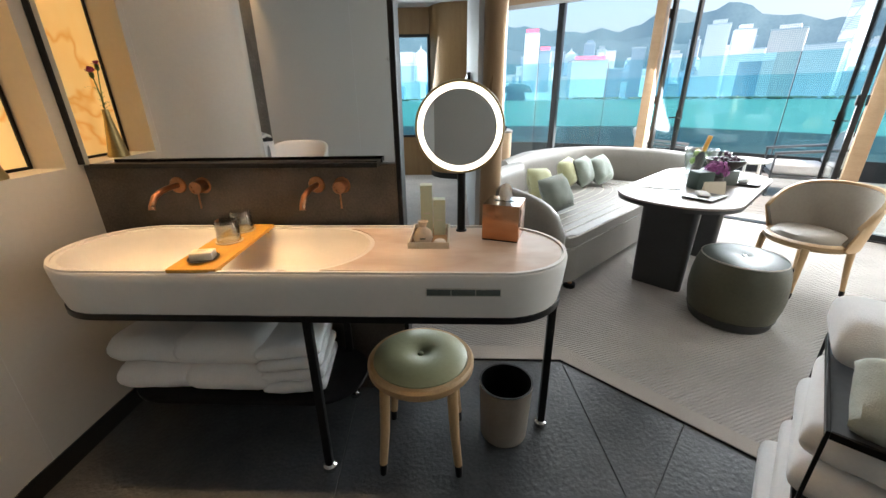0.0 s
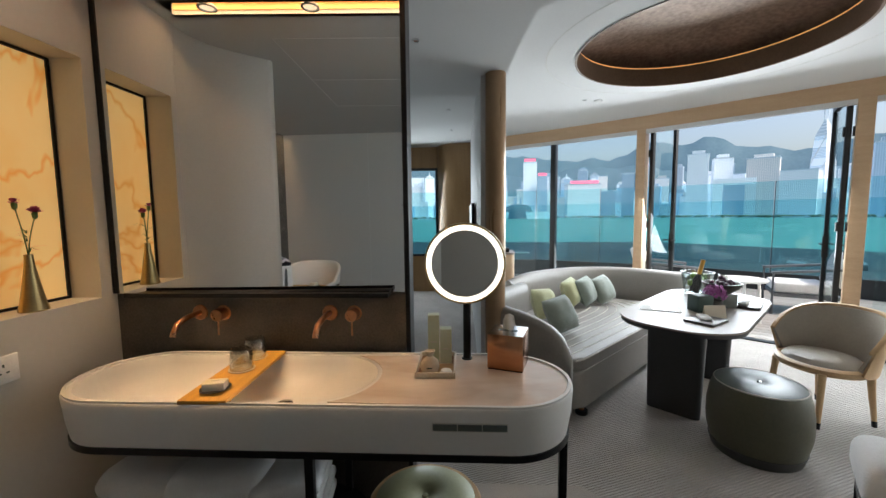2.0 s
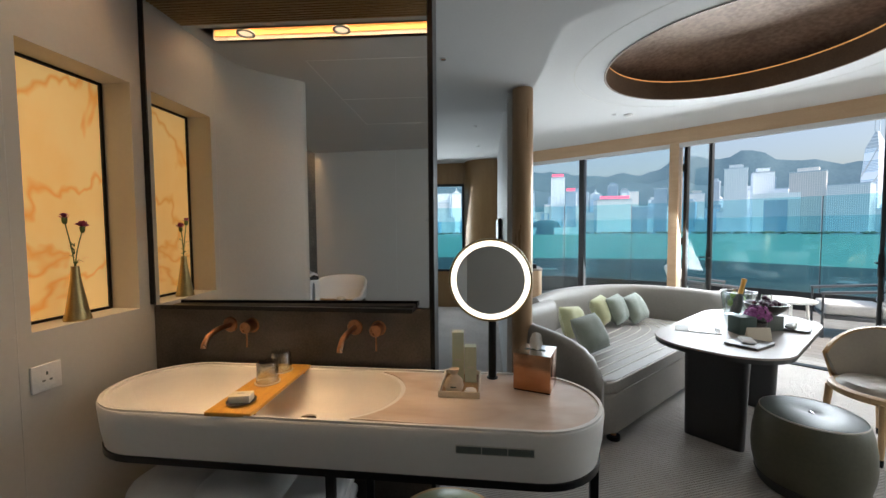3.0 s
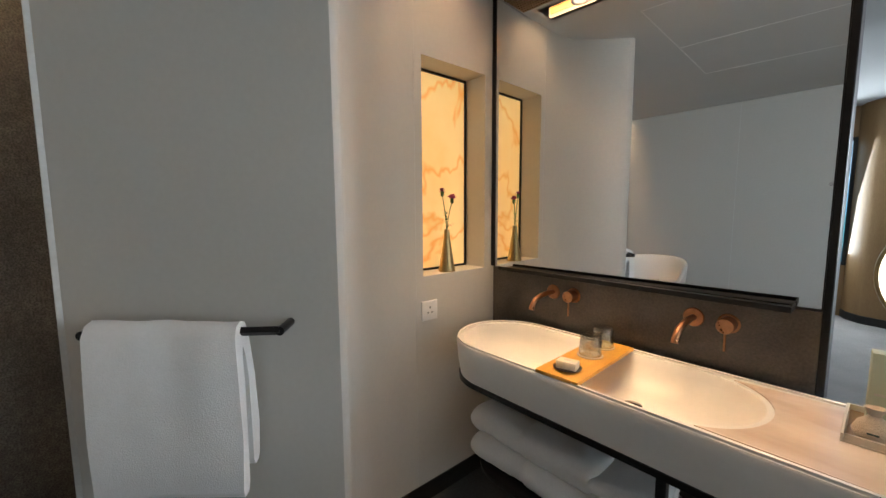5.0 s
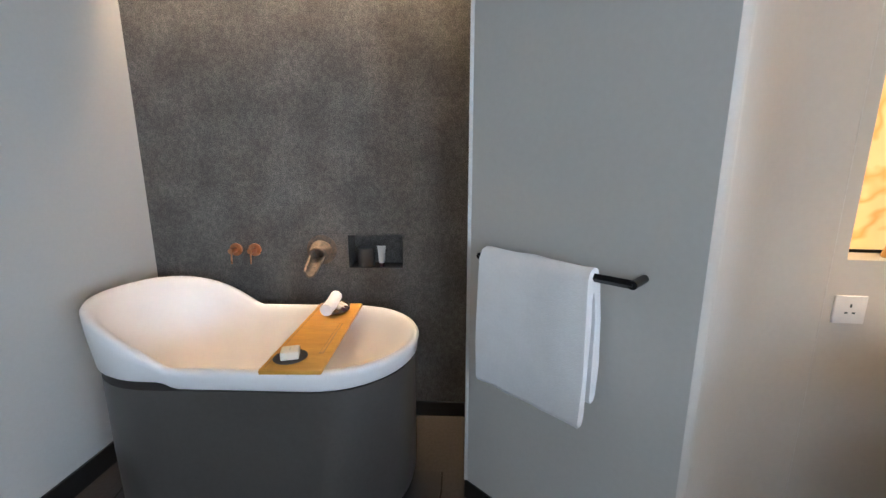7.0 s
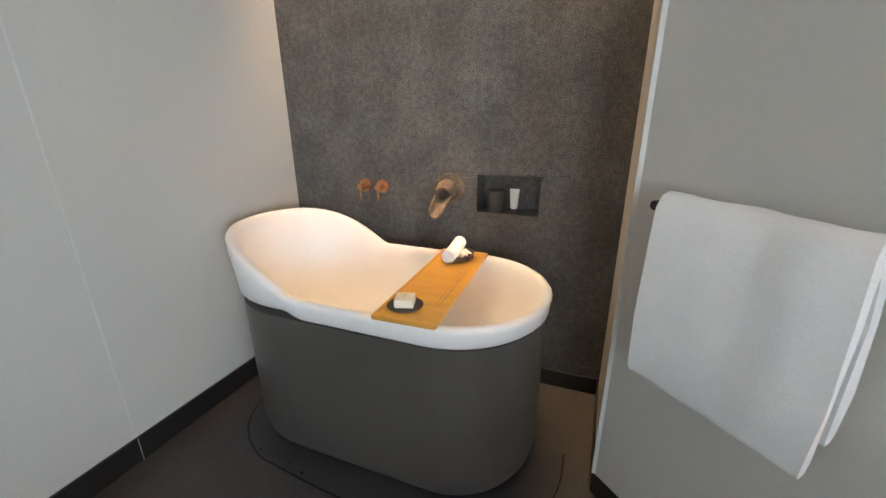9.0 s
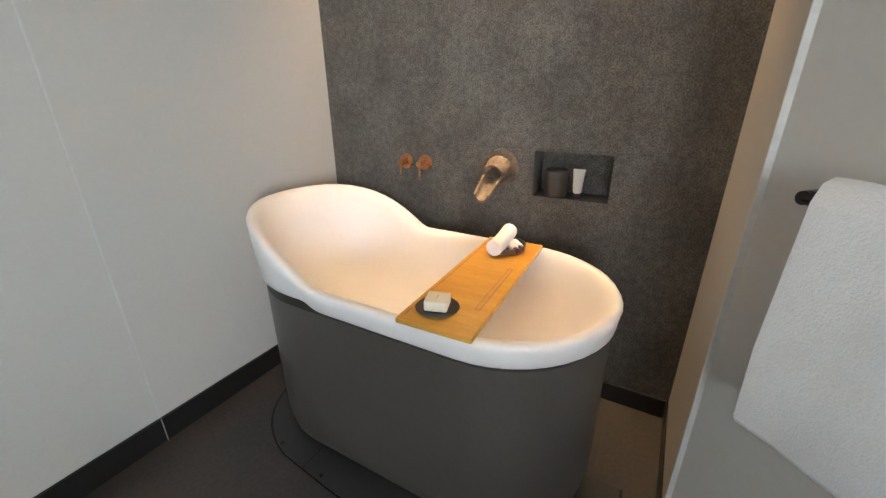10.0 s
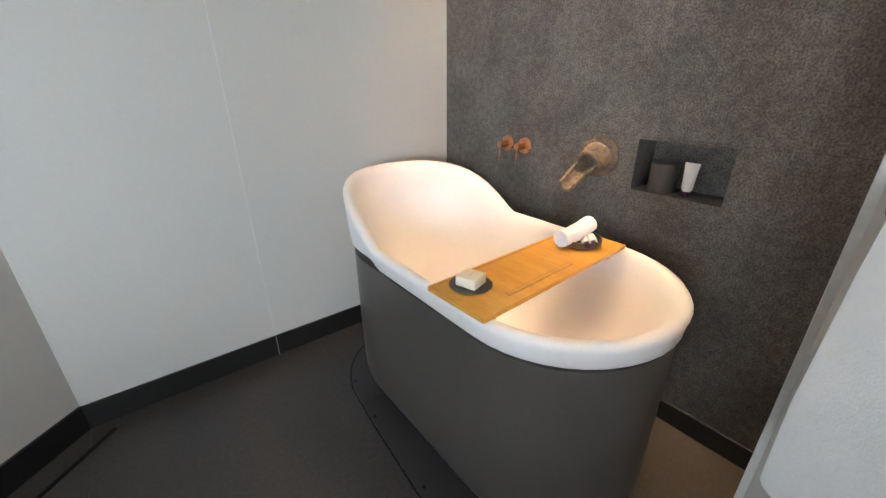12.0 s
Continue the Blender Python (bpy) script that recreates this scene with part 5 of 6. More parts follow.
def stad(n, d):
    cx, r = (TX0 + TX1) / 2, (TX1 - TX0) / 2
    rr = r - d
    y0, y1 = TY0 + r, TY1 - r
    out = []
    for i in range(n // 4):
        a = math.pi * i / (n // 4)
        out.append((cx + rr * math.cos(a), y1 + rr * math.sin(a)))
    for i in range(n // 4):
        out.append((cx - rr, y1 + (y0 - y1) * i / (n // 4)))
    for i in range(n // 4):
        a = math.pi + math.pi * i / (n // 4)
        out.append((cx + rr * math.cos(a), y0 + rr * math.sin(a)))
    for i in range(n // 4):
        out.append((cx + rr, y0 + (y1 - y0) * i / (n // 4)))
    return out


def rim_h(y):
    """The rim lies level and swells up round the head end behind a soft kink."""
    if y > 0.675:
        return 0.685
    s = min(1.0, (0.675 - y) / 0.44)
    return 0.685 + 0.185 * math.sin(s * math.pi / 2) ** 0.9


def low_h(y):
    s = max(0.0, min(1.0, (0.70 - y) / 0.05))
    return 0.607 + 0.025 * s


loops = [tub_loop(0.016, low_h), tub_loop(0.004, lambda y: low_h(y) + 0.012), tub_loop(0.0, lambda y: low_h(y) * 0.35 + rim_h(y) * 0.65, flare=0.025), tub_loop(-0.004, lambda y: rim_h(y) - 0.012, flare=0.025), tub_loop(0.004, lambda y: rim_h(y), flare=0.025), tub_loop(0.020, lambda y: rim_h(y) + 0.002, flare=0.023), tub_loop(0.032, lambda y: rim_h(y) - 0.008, flare=0.020)]
for d, k in ((0.042, 0.955), (0.056, 0.88), (0.075, 0.78), (0.10, 0.65), (0.14, 0.47), (0.19, 0.31), (0.245, 0.20), (0.295, 0.15), (0.335, 0.135)):
    loops.append(tub_loop(d, lambda y, k=k: 0.20 + (rim_h(y) - 0.20) * k, flare=0.01 * k))
part("shell", loft(loops), M_TUBWHITE, bt, angle=1.2)
part("base", loft([tub_loop(0.10, lambda y: -0.047), tub_loop(0.078, lambda y: -0.045), tub_loop(0.044, lambda y: -0.03), tub_loop(0.026, lambda y: 0.0), tub_loop(0.016, lambda y: 0.05), tub_loop(0.013, lambda y: 0.30), tub_loop(0.014, lambda y: 0.60), tub_loop(0.06, lambda y: 0.615)], close_last=False), M_TUBGREY, bt, "charcoal satin tub base")
br = thing("bath_board", BATH @ pose(0.545, 1.122, 0.690, 0, 0, 2), "bamboo bath board with a groove across the tub", "board")
part("plank", box(-0.345, 0.345, -0.107, 0.107, 0.0, 0.016, 0.003), M_BAMBOO, br)
# groove and edge lip are drawn as dark strips, their shade put into colour
part("groove", box(-0.075, 0.218, 0.060, 0.076, 0.0155, 0.0166, 0.0004, 1), M_WOODWALL, br, "shallow routed groove")
part("groove_floor", box(-0.071, 0.214, 0.0625, 0.0735, 0.0160, 0.0172), M_BAMBOO, br)
part("edge_line", box(-0.32, 0.32, -0.0945, -0.0915, 0.0155, 0.0164), M_WOODWALL, br, "dark strip drawn for the lip along the edge")
for x in (-0.27, 0.29):
    part("stop", box(x - 0.008, x + 0.008, -0.09, 0.09, -0.02, 0.0), M_BAMBOO, br)
BB = BATH @ pose(0.545, 1.122, 0.7072, 0, 0, 2)
d = thing("soap_dish", BB @ pose(0.255, -0.03, 0), "round dark soap saucer on the bath board", "dish")
part("saucer", lathe([(0, 0.001), (0.04, 0.0), (0.058, 0.003), (0.06, 0.005), (0.04, 0.003), (0, 0.003)], 32), M_DARKDISH, d)
s = thing("soap_bar", BB @ pose(0.255, -0.03, 0.0045, 0, 0, 15), "square ivory soap bar on a dark saucer", "soap")
part("bar", box(-0.031, 0.031, -0.031, 0.031, 0, 0.030, 0.004), M_SOAP, s)
part("printed_mark", box(-0.012, 0.012, -0.002, 0.003, 0.0302, 0.0306), M_STITCH, s)
d = thing("amenity_dish", BB @ pose(-0.235, 0.0, 0), "shallow dark grey dish with toiletries", "dish")
part("bowl", lathe([(0, 0.0), (0.055, 0.0), (0.066, 0.006), (0.069, 0.026), (0.065, 0.026), (0.06, 0.008), (0, 0.006)], 36), M_TUBGREY, d)
fc = thing("face_cloth", BB @ pose(-0.225, -0.012, 0.001, 0, 0, -4), "rolled white face cloth tied in a bundle", "cloth")
part("roll", tube([(-0.080, -0.008, 0.050), (-0.03, -0.004, 0.042), (0.03, 0.0, 0.036), (0.085, 0.0, 0.034)], 0.029, 16), M_TOWEL, fc)
for x, y in ((0.015, 0.034), (-0.012, 0.043)):
    b = thing("toiletry_bottle", BB @ pose(-0.235 + x, y - 0.008, 0.020, 0, 90, 40), "small white toiletry bottle with dark cap", "bottle", "bath bottles")
    part("body", lathe([(0, -0.03), (0.013, -0.03), (0.014, -0.027), (0.014, 0.022), (0.008, 0.026)], 16), M_PAPER, b)
    part("cap", lathe([(0.0095, 0.024), (0.0095, 0.042), (0, 0.043)], 16), M_GRAPE, b, "dark red-brown cap")


def bath_valve(y):
    t = thing("bath_valve", BATH @ pose(0, y, 0.941), "copper round bath valve with thin lever", "tap", "bath valves")
    R = Matrix.Rotation(radians(90), 4, "Y")
    part("rosette", lathe([(0.036, 0.0), (0.036, 0.006), (0.033, 0.009), (0, 0.009)], 28, m=R), M_COPPER, t)
    part("knob", lathe([(0.015, 0.009), (0.015, 0.06), (0.013, 0.062), (0, 0.062)], 20, m=R), M_COPPER, t)
    part("lever", tube([(0.052, 0, -0.004), (0.055, -0.001, -0.07)], 0.004, 8), M_COPPER, t)


bath_valve(0.472)
bath_valve(0.578)
sp = thing("bath_spout", BATH @ pose(0, 0.955, 0.945), "weathered cast bronze bath spout with open end", "tap")
R = Matrix.Rotation(radians(90), 4, "Y")
part("rosette", lathe([(0.082, 0.0), (0.082, 0.008), (0.076, 0.013), (0.05, 0.014), (0, 0.014)], 36, m=R), M_AGED, sp)
part("collar", lathe([(0.060, 0.012), (0.056, 0.030), (0.050, 0.060), (0.046, 0.085), (0.041, 0.088), (0.034, 0.084), (0.032, 0.030), (0, 0.026)], 32, m=Matrix.Rotation(radians(12), 4, "Y") @ R), M_AGED, sp)
rings = []
for i in range(9):
    u = i / 8
    x, z, r = 0.060 + 0.135 * u, -0.012 - 0.052 * u - 0.012 * u * u, 0.046 - 0.012 * u
    half = [math.pi * (1.0 + k / 12) for k in range(13)]
    rings.append([(x, r * math.cos(q), z + r * math.sin(q) + 0.006 * (1 - u)) for q in half] + [(x, (r - 0.010) * math.cos(q), z + (r - 0.010) * math.sin(q) + 0.006 * (1 - u)) for q in half[::-1]])
part("trough", loft(rings, close_first=True), M_AGED, sp, "open weathered pouring lip")
can = thing("lidded_canister", BATH @ pose(-0.055, 1.185, RZ0), "matt dark grey lidded canister in the recess", "canister")
part("body", lathe([(0, 0), (0.043, 0), (0.046, 0.004), (0.046, 0.088)], 32), M_TUBGREY, can)
part("lid", lathe([(0.047, 0.088), (0.047, 0.103), (0.043, 0.107), (0, 0.107)], 32), M_TUBGREY, can)
tu = thing("cream_tube", BATH @ pose(-0.045, 1.275, RZ0), "white cream tube standing on its dark cap", "tube")
part("cap", lathe([(0, 0), (0.013, 0), (0.013, 0.02), (0, 0.021)], 16), M_GRAPE, tu, "dark cap")
bm = bmesh.new()
part("body", loft([[(math.cos(a) * rx, math.sin(a) * ry, z) for a in [2 * math.pi * k / 20 for k in range(20)]] for rx, ry, z in ((0.013, 0.014, 0.021), (0.014, 0.018, 0.03), (0.010, 0.021, 0.08), (0.0015, 0.024, 0.112), (0.0015, 0.024, 0.118))], close_first=True), M_PAPER, tu)
part("plinth", loft([tub_loop(0.085, lambda y: BF + 0.003), tub_loop(0.085, lambda y: -0.04)], close_first=True), M_BLACK, bt, "black recessed plinth")
# access plates in the floor beside the tub
ap = thing("floor_access_plate", BATH @ pose(0, 0, BF), "dark screwed access plate in the floor beside the tub", "access plate", kind="structure")
edge = bezier((0.55, 0.17), (0.74, 0.18), (0.87, 0.27), (0.925, 0.47), 10) + [(0.948, 0.70), (0.972, 1.04), (0.975, 1.16)] + bezier((0.972, 1.27), (0.95, 1.48), (0.80, 1.62), (0.57, 1.64), 10)
plate = [(0.45, 0.17)] + edge + [(0.45, 1.64)]
part("plate", prism(plate, -0.004, 0.0015), M_BLACK, ap)
inner = [((x - 0.6) * 0.984 + 0.598, (y - 0.95) * 0.988 + 0.95) for x, y in plate]
part("plate_top", prism([(x, y) for x, y in inner if y < 0.57] + [(0.929, 0.585), (0.45, 0.585)], 0.0, 0.0035), M_PLATE, ap)
part("plate_top", prism([(0.45, 0.588), (0.929, 0.588)] + [(x, y) for x, y in inner if y > 0.60], 0.0, 0.0035), M_PLATE, ap)
for x, y in ((0.890, 0.431), (0.920, 0.672), (0.940, 1.044), (0.86, 1.46)):
    part("screw_hole", lathe([(0, 0.0042), (0.0075, 0.0042), (0.0075, 0.002)], 12, m=Matrix.Translation((x, y, 0))), M_BLACK, ap)
dr = thing("linear_drain", pose(-0.50, -1.716, BF, 0, 0, 48.9), "narrow black linear floor drain", "drain", kind="structure")
part("slot", box(0.0, 0.74, -0.008, 0.008, -0.004, 0.003), M_BLACK, dr)

# towel rail on the diagonal wall
a, b = Vector((-1.82, -0.15)), Vector((-1.36, 0.45))
ta = math.degrees(math.atan2(b.y - a.y, b.x - a.x))
rl = thing("towel_rail", pose(a.x, a.y, 0, 0, 0, ta), "dark metal towel rail on the wall", "towel rail")
RLN = (b - a).length
part("bar", tube([(0.125, -0.085, 1.075), (0.64, -0.085, 1.075)], 0.0125, 4, flat=1.0), M_BLACK, rl)
for x0, x1 in ((0.125, 0.125), (0.64, 0.64)):
    part("arm", tube([(x0, -0.092, 1.075), (x1, 0.0, 1.075)], 0.0125, 12), M_BLACK, rl)
tw = thing("hanging_towel", pose(a.x, a.y, 0, 0, 0, ta), "white terry hand towel folded over the rail", "towel")
bm = bmesh.new()
x0, x1 = 0.158, 0.540
prof = [(-0.128, 0.632), (-0.136, 0.65), (-0.137, 0.80), (-0.133, 1.0), (-0.127, 1.08), (-0.112, 1.108), (-0.088, 1.116), (-0.064, 1.108), (-0.050, 1.08), (-0.036, 0.95), (-0.028, 0.80), (-0.026, 0.70)]
prof += [(-0.034, 0.683), (-0.058, 0.683), (-0.068, 0.70), (-0.074, 0.95), (-0.080, 1.02), (-0.088, 1.045), (-0.096, 1.02), (-0.098, 0.95), (-0.096, 0.66), (-0.104, 0.632)]
rows = []
for i in range(17):
    u = i / 16
    rows.append([(x0 + (x1 - x0) * u + 0.010 * noise.noise(Vector((z * 3, u * 2, 5))), y + 0.010 * noise.noise(Vector((u * 3.2, z * 2.2, y * 10))), z - 0.012 * u + 0.006 * noise.noise(Vector((u * 5, y * 20, 2)))) for y, z in prof])
part("cloth", loft(rows, close_first=True), M_TOWEL, tw, angle=1.3)

# ---- living room ----
AX = Vector((0.69, 0.724))          # along table and sofa
ANG = math.degrees(math.atan2(AX.y, AX.x))
# own frame for sofa and table: x along the sofa, y towards its back
LIV = pose(0, 0, 0, 0, 0, ANG)


def sweep(path, section, rise=(), bm=None):
    """Carries a closed cross-section (side, height) along a plan line; side runs to the left."""
    loops = []
    for i, p in enumerate(path):
        d = Vector(path[min(i + 1, len(path) - 1)]) - Vector(path[max(i - 1, 0)])
        nr = Vector((-d.y, d.x)).normalized()
        k = rise[i] if i < len(rise) else 1.0
        loops.append([(p[0] + nr.x * (0.05 + (s - 0.05) * min(1, k + 0.15)), p[1] + nr.y * (0.05 + (s - 0.05) * min(1, k + 0.15)), 0.08 + (z - 0.08) * k) for s, z in section])
    return loft(loops, bm=bm, close_last=True, close_first=True)


sofa = thing("sofa", LIV, "curved taupe leather sofa with channel-stitched seat", "sofa")
S0, S1, SB = 2.17, 4.42, 1.27
seat_out = bezier((S0 + 0.03, SB + 0.12), (S0 + 0.03, SB + 0.03), (S0 + 0.1, SB), (S0 + 0.2, SB), 6) + [(3.4, SB - 0.01)] + bezier((4.0, SB - 0.01), (4.3, SB), (S1 + 0.02, SB + 0.2), (S1, SB + 0.5), 8) + bezier((S1 - 0.05, SB + 0.75), (4.2, 2.3), (3.9, 2.38), (3.5, 2.38), 8) + [(2.9, 2.25)] + bezier((2.6, 2.2), (2.3, 2.05), (2.22, 1.9), (2.2, 1.7), 6)
part("base", prism(seat_out, 0.075, 0.34, 0.02, 2), M_SOFA, sofa)
seat = part("seat", prism([((x - 3.3) * 0.985 + 3.3, (y - 1.8) * 0.985 + 1.8) for x, y in seat_out], 0.335, 0.43, 0.03, 4), M_SOFA, sofa, "stitched seat cushion")
sec = [(0.0, 0.30), (-0.015, 0.45), (-0.012, 0.62), (0.0, 0.70), (0.03, 0.735), (0.075, 0.735), (0.105, 0.70), (0.115, 0.60), (0.10, 0.30), (0.08, 0.08), (0.03, 0.08)]
sec_l = [(s, z if z < 0.6 else z - 0.015) for s, z in sec]
left = bezier((2.22, 1.30), (2.16, 1.45), (2.16, 1.75), (2.32, 1.98), 10) + bezier((2.40, 2.08), (2.55, 2.22), (2.8, 2.28), (3.15, 2.30), 8)
part("arm_back", sweep(left, sec_l, (0.60, 0.80, 0.89, 0.94, 0.97, 0.99)), M_SOFA, sofa, "rounded low arm and back", angle=1.0)
right = [(3.05, 2.42)] + bezier((3.3, 2.44), (4.1, 2.46), (4.52, 2.15), (4.50, 1.62), 18) + bezier((4.495, 1.5), (4.48, 1.38), (4.42, 1.26), (4.36, 1.22), 5)
part("backrest", sweep(right, [(s, z + (0.04 if z > 0.55 else 0)) for s, z in sec], (0.94, 0.98)), M_SOFA, sofa, "tall curved backrest", angle=1.0)
for k in range(7):
    y0 = SB + 0.10 + k * 0.085
    line = [(2.32 + 0.02 * k, y0, 0.4315), (3.3, y0 - 0.01, 0.4315)] + [(x, y, 0.4315) for x, y in bezier((3.5, y0), (3.9, y0 + 0.02), (4.22 - 0.06 * k, y0 + 0.12), (4.28 - 0.07 * k, y0 + 0.40), 8)]
    part("stitch_line", tube(line, 0.0042, 6), M_STITCH, sofa)
part("piping", tube([(x, y, 0.425) for x, y in seat_out[3:14]], 0.006, 6), M_STITCH, sofa)
for x, y in ((2.37, 1.31), (4.2, 1.42), (2.6, 2.1), (4.1, 2.2)):
    f = part("leg", lathe([(0.016, 0.08), (0.018, 0.03)], 14, m=Matrix.Translation((x, y, 0))), M_COPPER, sofa)
    part("foot_disc", lathe([(0, 0.0), (0.042, 0.0), (0.045, 0.006), (0.043, 0.03), (0, 0.032)], 20, m=Matrix.Translation((x, y, 0.006))), M_BLACK, f, "black round foot")


def cushion(x, y, z, size, mat, tilt, turn, label, roll=0):
    t = thing("cushion", LIV @ pose(x, y, z, 0, 0, turn) @ pose(0, 0, 0, tilt, 0, 0) @ Matrix.Translation((0, size * 0.5, -0.06)) @ pose(0, 0, 0, 0, 0, roll), label, "cushion", "sofa cushions")
    part("cover", pillow(size, size, 0.16, 0.85, 16, seed=x, crumple=0.006), mat, t)
    part("seam", tube([(size * 0.465 * u, size * 0.465 * v, 0.08) for u, v in ((-1, -1), (1, -1), (1, 1), (-1, 1), (-1, -1))], 0.004, 6), mat, t)


cushion(2.72, 1.64, 0.445, 0.305, M_CUSH1, 62, -14, "plump grey-green square cushion on the sofa", 7)
cushion(2.98, 1.96, 0.44, 0.30, M_CUSH2, 66, -4, "plump yellow-green square cushion on the sofa", -6)
cushion(3.66, 2.05, 0.44, 0.30, M_CUSH2, 66, 6, "plump yellow-green square cushion on the sofa", 6)
cushion(3.80, 1.96, 0.44, 0.305, M_CUSH1, 68, 2, "plump grey-green square cushion on the sofa", 5)
cushion(4.00, 1.86, 0.445, 0.305, M_CUSH1, 62, -10, "plump grey-green square cushion on the sofa", 9)

tab = thing("dining_table", LIV, "grey-brown table with rounded corners and slab legs", "table")
T0, T1, TB0, TB1, TH = 2.38, 3.87, 0.44, 1.16, 0.735
top_out = rounded(T0, T1, TB0, TB1, 0.30, 10)
part("tabletop", prism(top_out, TH - 0.012, TH, 0.004), M_TABLE, tab)
part("edge_band", prism([((x - 3.06) * 0.994 + 3.06, (y - 0.8) * 0.988 + 0.8) for x, y in top_out], TH - 0.036, TH - 0.013, 0.006), M_TABLELEG, tab, "dark bevelled underside")
for x, w in ((2.60, 0.34), (3.45, 0.34)):
    lo = rounded(x - 0.03 + 0.25, x + 0.05 + 0.25, 0.70, 1.04, 0.038, 6)
    hi = rounded(x - 0.04 + 0.25, x + 0.06 + 0.25, 0.68, 1.05, 0.038, 6)
    part("slab_leg", loft([[(a, b, 0.006) for a, b in lo], [(a * 0.6 + c * 0.4, b * 0.6 + d * 0.4, 0.3) for (a, b), (c, d) in zip(lo, hi)], [(c, d, TH - 0.037) for c, d in hi]], close_first=True), M_TABLELEG, tab)


def on_table(x, y, turn=0, z=0.0):
    return LIV @ pose(x, y, TH + 0.001 + z, 0, 0, turn)


pf = thing("leaflet", on_table(2.86, 0.98, 20), "white printed leaflet lying on the table", "leaflet")
part("sheet", box(-0.09, 0.09, -0.13, 0.13, 0, 0.003), M_PAPER, pf)
part("picture", box(-0.07, 0.07, -0.10, 0.05, 0.003, 0.0036), M_OTTOTOP, pf)
tr = thing("napkin_board", on_table(2.70, 0.66, -10), "grey serving board with a folded napkin", "board")
part("plate", box(-0.11, 0.11, -0.085, 0.085, 0.0, 0.014, 0.004), M_TUBGREY, tr)
nk = thing("napkin", on_table(2.70, 0.67, 25, 0.0145), "folded white cloth napkin", "napkin")
part("fold", pillow(0.13, 0.075, 0.02, 0.3, 8, 3, 0.004), M_PAPER, nk)
cd = thing("table_card", on_table(2.82, 0.63, -42), "folded cream standing card", "card")
part("card", box(-0.07, 0.07, -0.001, 0.001, 0, 0.085, m=Matrix.Rotation(radians(-14), 4, "X")), M_TRAY, cd)
part("card_back", box(-0.07, 0.07, -0.001, 0.001, 0, 0.085, m=Matrix.Translation((0, 0.04, 0)) @ Matrix.Rotation(radians(14), 4, "X")), M_TRAY, cd)
gb = thing("gift_box", on_table(2.98, 0.76, -40), "dark green square gift box", "box")
part("body", box(-0.055, 0.055, -0.055, 0.055, 0, 0.115, 0.003), M_INK, gb)
hy = thing("hydrangea", on_table(3.08, 0.70, 0), "purple hydrangea bloom in a low pot", "flowers")
part("pot", lathe([(0, 0), (0.045, 0), (0.055, 0.07), (0.05, 0.07)], 20), M_TUBGREY, hy)
bm = bmesh.new()
random.seed(21)
for k in range(170):
    a, t = random.uniform(0, 2 * math.pi), math.acos(random.uniform(-0.2, 1))
    d = Vector((math.cos(a) * math.sin(t), math.sin(a) * math.sin(t), math.cos(t)))
    c = Vector((0, 0, 0.105)) + d * 0.075 * random.uniform(0.85, 1.05)
    s1 = d.orthogonal().normalized()
    s2 = d.cross(s1)
    r = random.uniform(0.009, 0.014)
    bm.faces.new([bm.verts.new(c + (s1 * math.cos(q) + s2 * math.sin(q)) * r + d * 0.004 * random.uniform(-1, 1)) for q in [i * math.pi / 2.5 for i in range(5)]])
part("bloom", bm, M_PURPLE, hy, "round purple flower head", smooth=False)
bw = thing("fruit_bowl", on_table(3.24, 0.69, -38), "dark round bowl of dark grapes on a box stand", "bowl")
part("stand", box(-0.07, 0.07, -0.07, 0.07, 0, 0.10, 0.003), M_OTTOTOP, bw)
part("bowl", lathe([(0, 0.10), (0.06, 0.10), (0.11, 0.14), (0.125, 0.175), (0.118, 0.175), (0.10, 0.145), (0, 0.12)], 32), M_DARKDISH, bw)
random.seed(4)
for k in range(26):
    a, r = random.uniform(0, 2 * math.pi), random.uniform(0, 0.085)
    bm = bmesh.new()
    bmesh.ops.create_icosphere(bm, subdivisions=2, radius=0.017, matrix=Matrix.Translation((r * math.cos(a), r * math.sin(a), 0.16 + 0.06 * (1 - r / 0.09) * random.uniform(0.3, 1))))
    part("grape", bm, M_GRAPE, bw)
pl = thing("serving_tray", on_table(3.42, 0.575, 4), "grey rounded serving tray with a napkin", "tray")
part("tray", prism(rounded(-0.17, 0.17, -0.10, 0.10, 0.04), 0, 0.016, 0.004), M_TUBGREY, pl)
nk = thing("napkin", on_table(3.34, 0.57, 0, 0.017), "folded white cloth napkin", "napkin")
part("fold", pillow(0.15, 0.06, 0.025, 0.3, 8, 6, 0.004), M_PAPER, nk)

ot = thing("ottoman", pose(1.588, 2.218, 0.006), "round dark olive leather ottoman with buttoned top", "ottoman")
part("body", lathe([(0, 0.0), (0.212, 0.0), (0.218, 0.012), (0.232, 0.06), (0.250, 0.14), (0.255, 0.20), (0.252, 0.28), (0.240, 0.36), (0.227, 0.40), (0.220, 0.412)], 56), M_OTTO, ot)
part("base_band", lathe([(0.213, 0.002), (0.2215, 0.012), (0.2355, 0.06), (0.237, 0.062), (0.230, 0.064)], 56), M_TABLELEG, ot, "charcoal band at the base")
part("top_pad", lathe([(0.220, 0.407), (0.217, 0.419), (0.18, 0.427), (0.10, 0.429), (0.04, 0.426), (0.018, 0.419), (0, 0.418)], 56), M_OTTOTOP, ot, "grey-green top pad")
part("piping", lathe([(0.217, 0.4105), (0.2225, 0.4145), (0.223, 0.418), (0.218, 0.421)], 56), M_STITCH, ot)
part("button", lathe([(0, 0.425), (0.010, 0.424), (0.014, 0.419)], 16), M_CHROME, ot)

